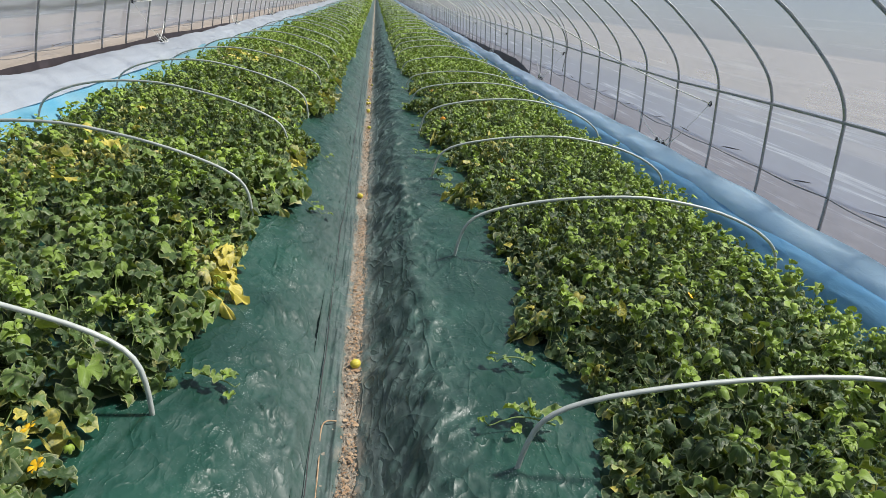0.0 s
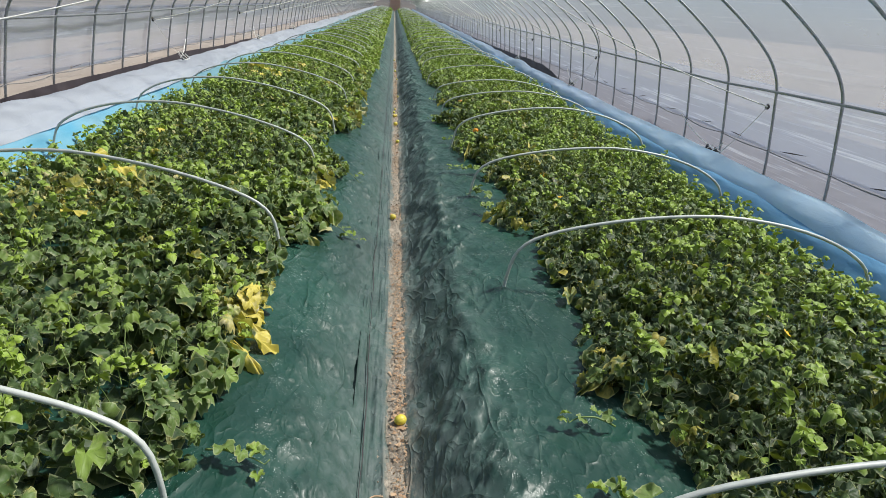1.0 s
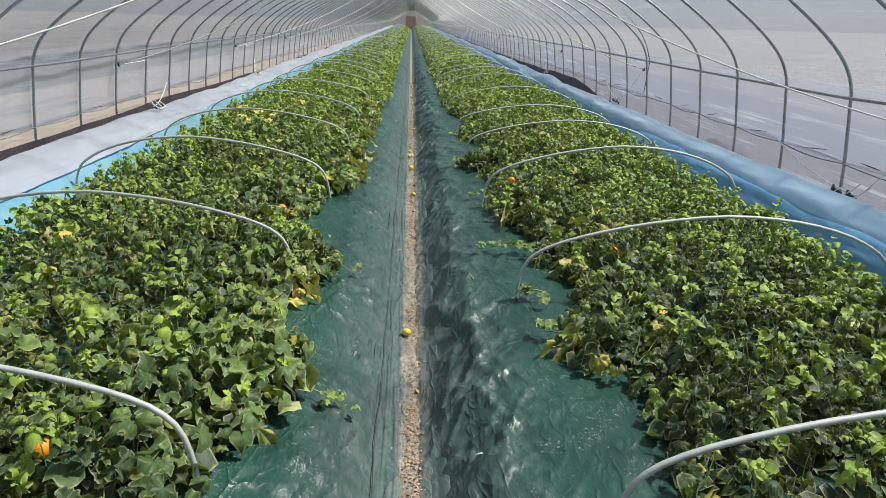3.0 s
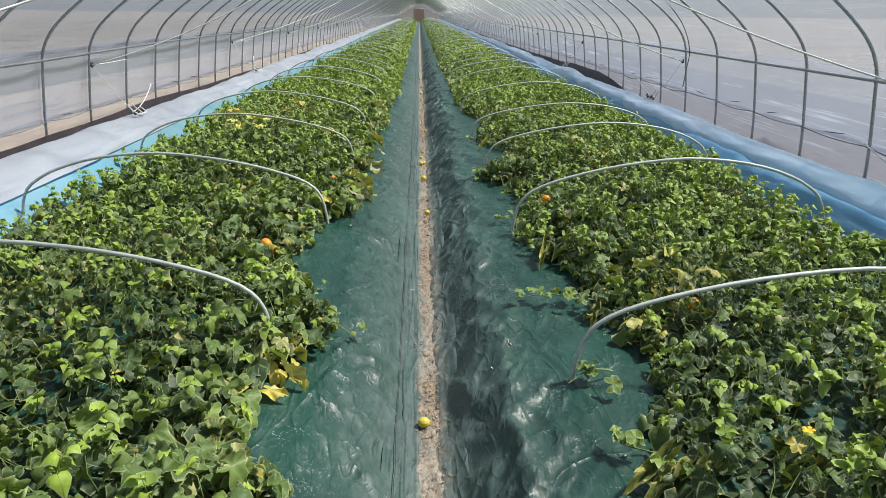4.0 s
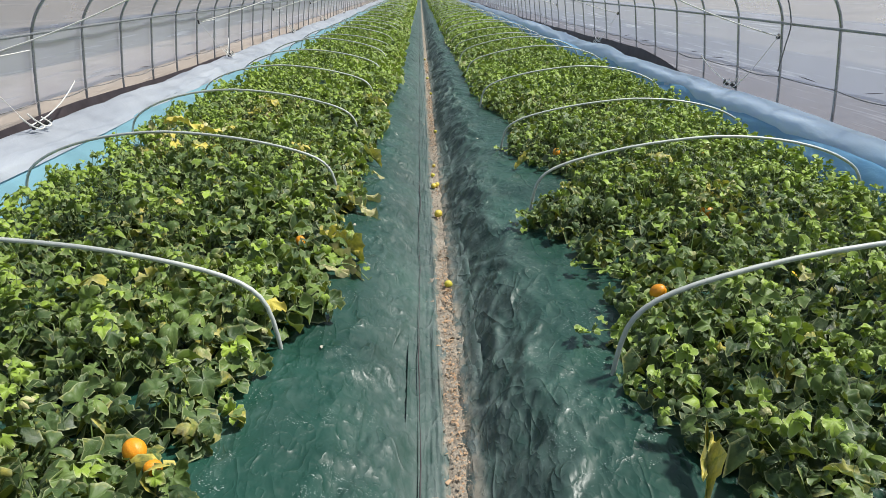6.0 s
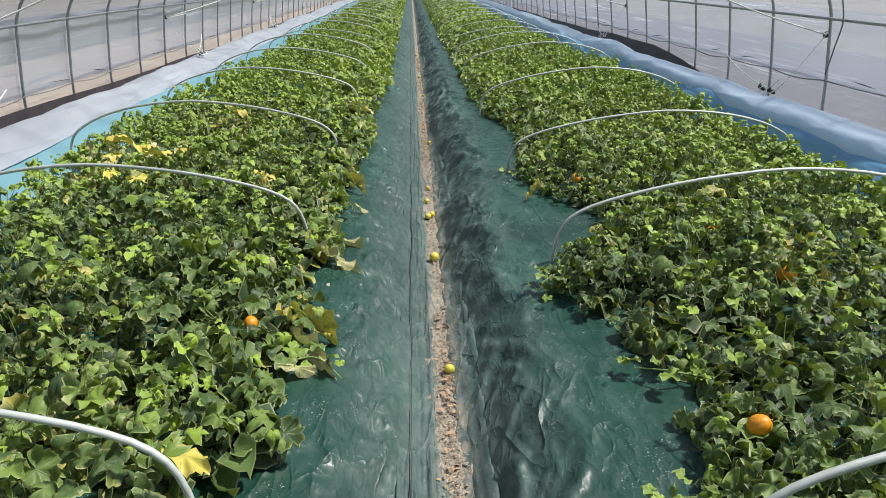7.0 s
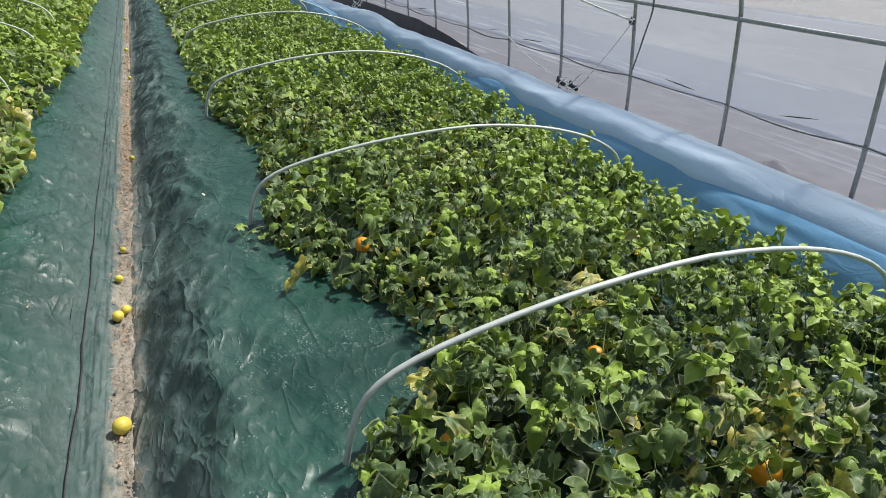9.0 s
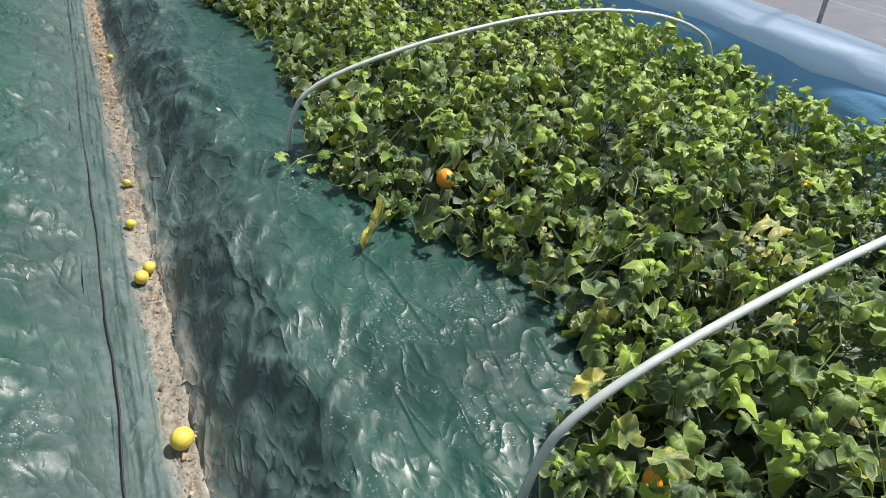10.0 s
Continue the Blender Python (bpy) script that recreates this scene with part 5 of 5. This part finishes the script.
litter("dry_leaf_litter", "scraps of dry brown leaves along the furrow", 11000, 1, 17, 0.016, 0.0030, M_LITTER, 0.46)
litter("soil_crumbs", "pale crumbs of dry soil along the furrow", 15000, 1, 17, 0.030, 0.0021, M_SOIL, 0.30)
litter("dry_flakes", "larger curled flakes of dry melon leaf in the furrow", 36, 0.5, 16, 0.018, 0.0062, M_LITTER)
g = np.random.default_rng(77)
for k in range(16):
    side = 1 if k % 2 else -1
    x, y = side * g.uniform(0.22, 0.5), g.uniform(1.2, 10.5)
    w, l = g.uniform(0.004, 0.009), g.uniform(0.008, 0.02)
    vs = [(-l, -w * 0.5, 0.001), (0, -w, 0.003), (l, -w * 0.3, 0.001), (l * 0.9, w * 0.5, 0.003), (0, w, 0.006), (-l, w * 0.4, 0.002)]
    ob = tagged(new("leaf_scrap", mesh_of("leaf_scrap", vs, [(0, 1, 4, 5), (1, 2, 3, 4)], M_SCRAP)), "pale dry leaf scrap lying on the green film", "leaf scrap", "scraps on the film")
    ob.matrix_basis = pose(x, y, float(bed_z(x)) + 0.012, g.uniform(-15, 15), g.uniform(-15, 15), g.uniform(0, 360))
v, f = tube(smooth_path([(-0.055, 1.20, 0.012), (-0.075, 1.42, 0.018), (-0.08, 1.62, 0.016), (-0.085, 1.80, 0.02), (-0.07, 1.85, 0.02), (-0.035, 1.86, 0.015)], 4), 0.0028, 6)
tagged(new("dry_stem", mesh_of("dry_stem", v, f, M_LITTER)), "bent dry melon stem lying in the furrow", "dry stem")


# ---- strings, pulleys and clips ----
def sagging(a, b, sag, n=18):
    a, b = Vector(a), Vector(b)
    return [a.lerp(b, i / n) - Vector((0, 0, sag * 4 * (i / n) * (1 - i / n))) for i in range(n + 1)]


def pulley_set(side, y, reach):
    """A small black pulley on a post with its white pull cords, and the cord's clip on the cover."""
    thing = tagged(new("pulley_cord"), "small black pulley on the wall post with white pull cords", "pulley cord", "pull cords")
    x = side * (2.865 + OUT[side])
    tie = y + (0.10 if side > 0 else -0.10)
    bm = bmesh.new()
    bmesh.ops.create_cone(bm, cap_ends=True, segments=14, radius1=0.020, radius2=0.020, depth=0.022, matrix=Matrix.Translation((x - side * 0.03, y - 0.04, 0.925)) @ Matrix.Rotation(radians(90), 4, "Y"))
    bmesh.ops.bevel(bm, geom=bm.edges[:], offset=0.004, segments=1, affect="EDGES")
    me = bpy.data.meshes.new("pulley")
    bm.to_mesh(me)
    bm.free()
    me.materials.append(M_PLASTIC)
    part("pulley", me, thing, "black plastic pulley")
    v, f = tube([(x, y, 0.94), (x - side * 0.02, y - 0.02, 0.945), (x - side * 0.03, y - 0.04, 0.93)], 0.006, 6)
    part("hook", mesh_of("hook", v, f, M_PLASTIC), thing)
    start = (x - side * 0.04, y - 0.06, 0.93)
    v, f = tube(sagging(start, (side * 0.35, y + reach, 2.36), 0.18, 24), 0.0055, 5)
    part("long_cord", mesh_of("long_cord", v, f, M_STRING), thing)
    v, f = tube(sagging((side * 2.62, tie, 0.52), start, 0.015, 10), 0.0022, 5)
    part("drop_cord", mesh_of("drop_cord", v, f, M_STRING), thing)
    v, f = tube(sagging((side * 2.64, tie + 0.02, 0.52), (side * (2.83 + OUT[side]), tie + 1.3, 0.64), 0.05, 24), 0.0048, 5)
    part("slack_cord", mesh_of("slack_cord", v, f, M_STRING), thing)
    if reach < 1 and side > 0:
      v, f = tube(smooth_path([(side * (2.40 + OUT[side]), y - 0.28, 1.62), (side * (2.70 + OUT[side]), y - 0.22, 1.33), (side * (2.83 + OUT[side]), y - 0.20, 1.06), (side * (2.84 + OUT[side]), y - 0.16, 0.86), (side * (2.85 + OUT[side]), y - 0.10, 0.66)], 4), 0.005, 6)
      part("hanging_strap", mesh_of("hanging_strap", v, f, M_STRAP), thing, "loose grey strap hanging from the arch")
    if side < 0:
        v, f = tube(sagging(start, (side * (2.81 + OUT[side]), y + 0.62, 0.935), 0.004, 6), 0.004, 5)
        part("loose_end", mesh_of("loose_end", v, f, M_STRING), thing)
    # loops of cord and black clips where the cover is tied
    for j, (dy, dz) in enumerate(((0.0, 0.0), (0.09, 0.015))):
        c = Vector((side * 2.63, tie + dy - 0.03, 0.51))
        v, f = tube(smooth_path([c + Vector((0, -0.05, 0.09)), c + Vector((-side * 0.02, 0.0, 0.03)), c + Vector((-side * 0.05, 0.05, -0.01)), c + Vector((-side * 0.06, 0.09, 0.0)), c + Vector((-side * 0.02, 0.06, 0.05))], 4), 0.005 if side < 0 else 0.004, 6)
        part("cord_loop", mesh_of("cord_loop", v, f, M_STRING), thing)
        v, f = tube([c + Vector((-side * 0.02, 0.03 + 0.05 * j, -0.005)), c + Vector((-side * 0.03, 0.09 + 0.05 * j, 0.012)), c + Vector((-side * 0.02, 0.11 + 0.05 * j, 0.03))], [0.012, 0.016, 0.008], 8)
        part("clip", mesh_of("clip", v, f, M_PLASTIC), thing, "black plastic clip")


for k in range(20):
    reach = 0.9 if k == 1 else 3.3
    if 5.2 + 4.62 * k < Y1 - 8:
        pulley_set(1, 5.24 + 4.62 * k, reach)
    if 4.1 + 4.66 * k < Y1 - 8:
        pulley_set(-1, 4.11 + 4.66 * k, reach)


# ---- outside, behind the clear skirt ----
def heap(name, label, x, y, lx, ly, h, material, seed):
    n = 22
    U, V = np.meshgrid(np.linspace(-1, 1, n), np.linspace(-1, 1, n))
    Z = np.clip(1 - np.maximum(np.abs(U), np.abs(V)) ** 4, 0, 1) * h * (0.6 + 0.7 * fnoise(U * 2.5 + seed, V * 2.5, seed, 3))
    co = np.stack([x + U * lx, y + V * ly, Z - 0.02], -1).reshape(-1, 3)
    tagged(new(name, quick_mesh(name, co, grid_tris(n, n), material)), label, "heap", "heaps outside")


heap("soil_heap", "dark heap under netting outside the skirt film", 3.45, 8.9, 0.28, 0.7, 0.22, M_BLACK, 3)
v, f = box(3.05, 7.5, Y0, Y1, -0.02, 0.012)
tagged(new("weed_mat", mesh_of("weed_mat", v, f, M_MAT, False)), "worn grey weed mat along the outside of the wall", "weed mat")
v, f = box(-7.0, -3.14, Y0, Y1, -0.02, 0.012)
tagged(new("path", mesh_of("path", v, f, M_PATH, False)), "bare beige soil path along the outside of the wall", "path", kind="structure")
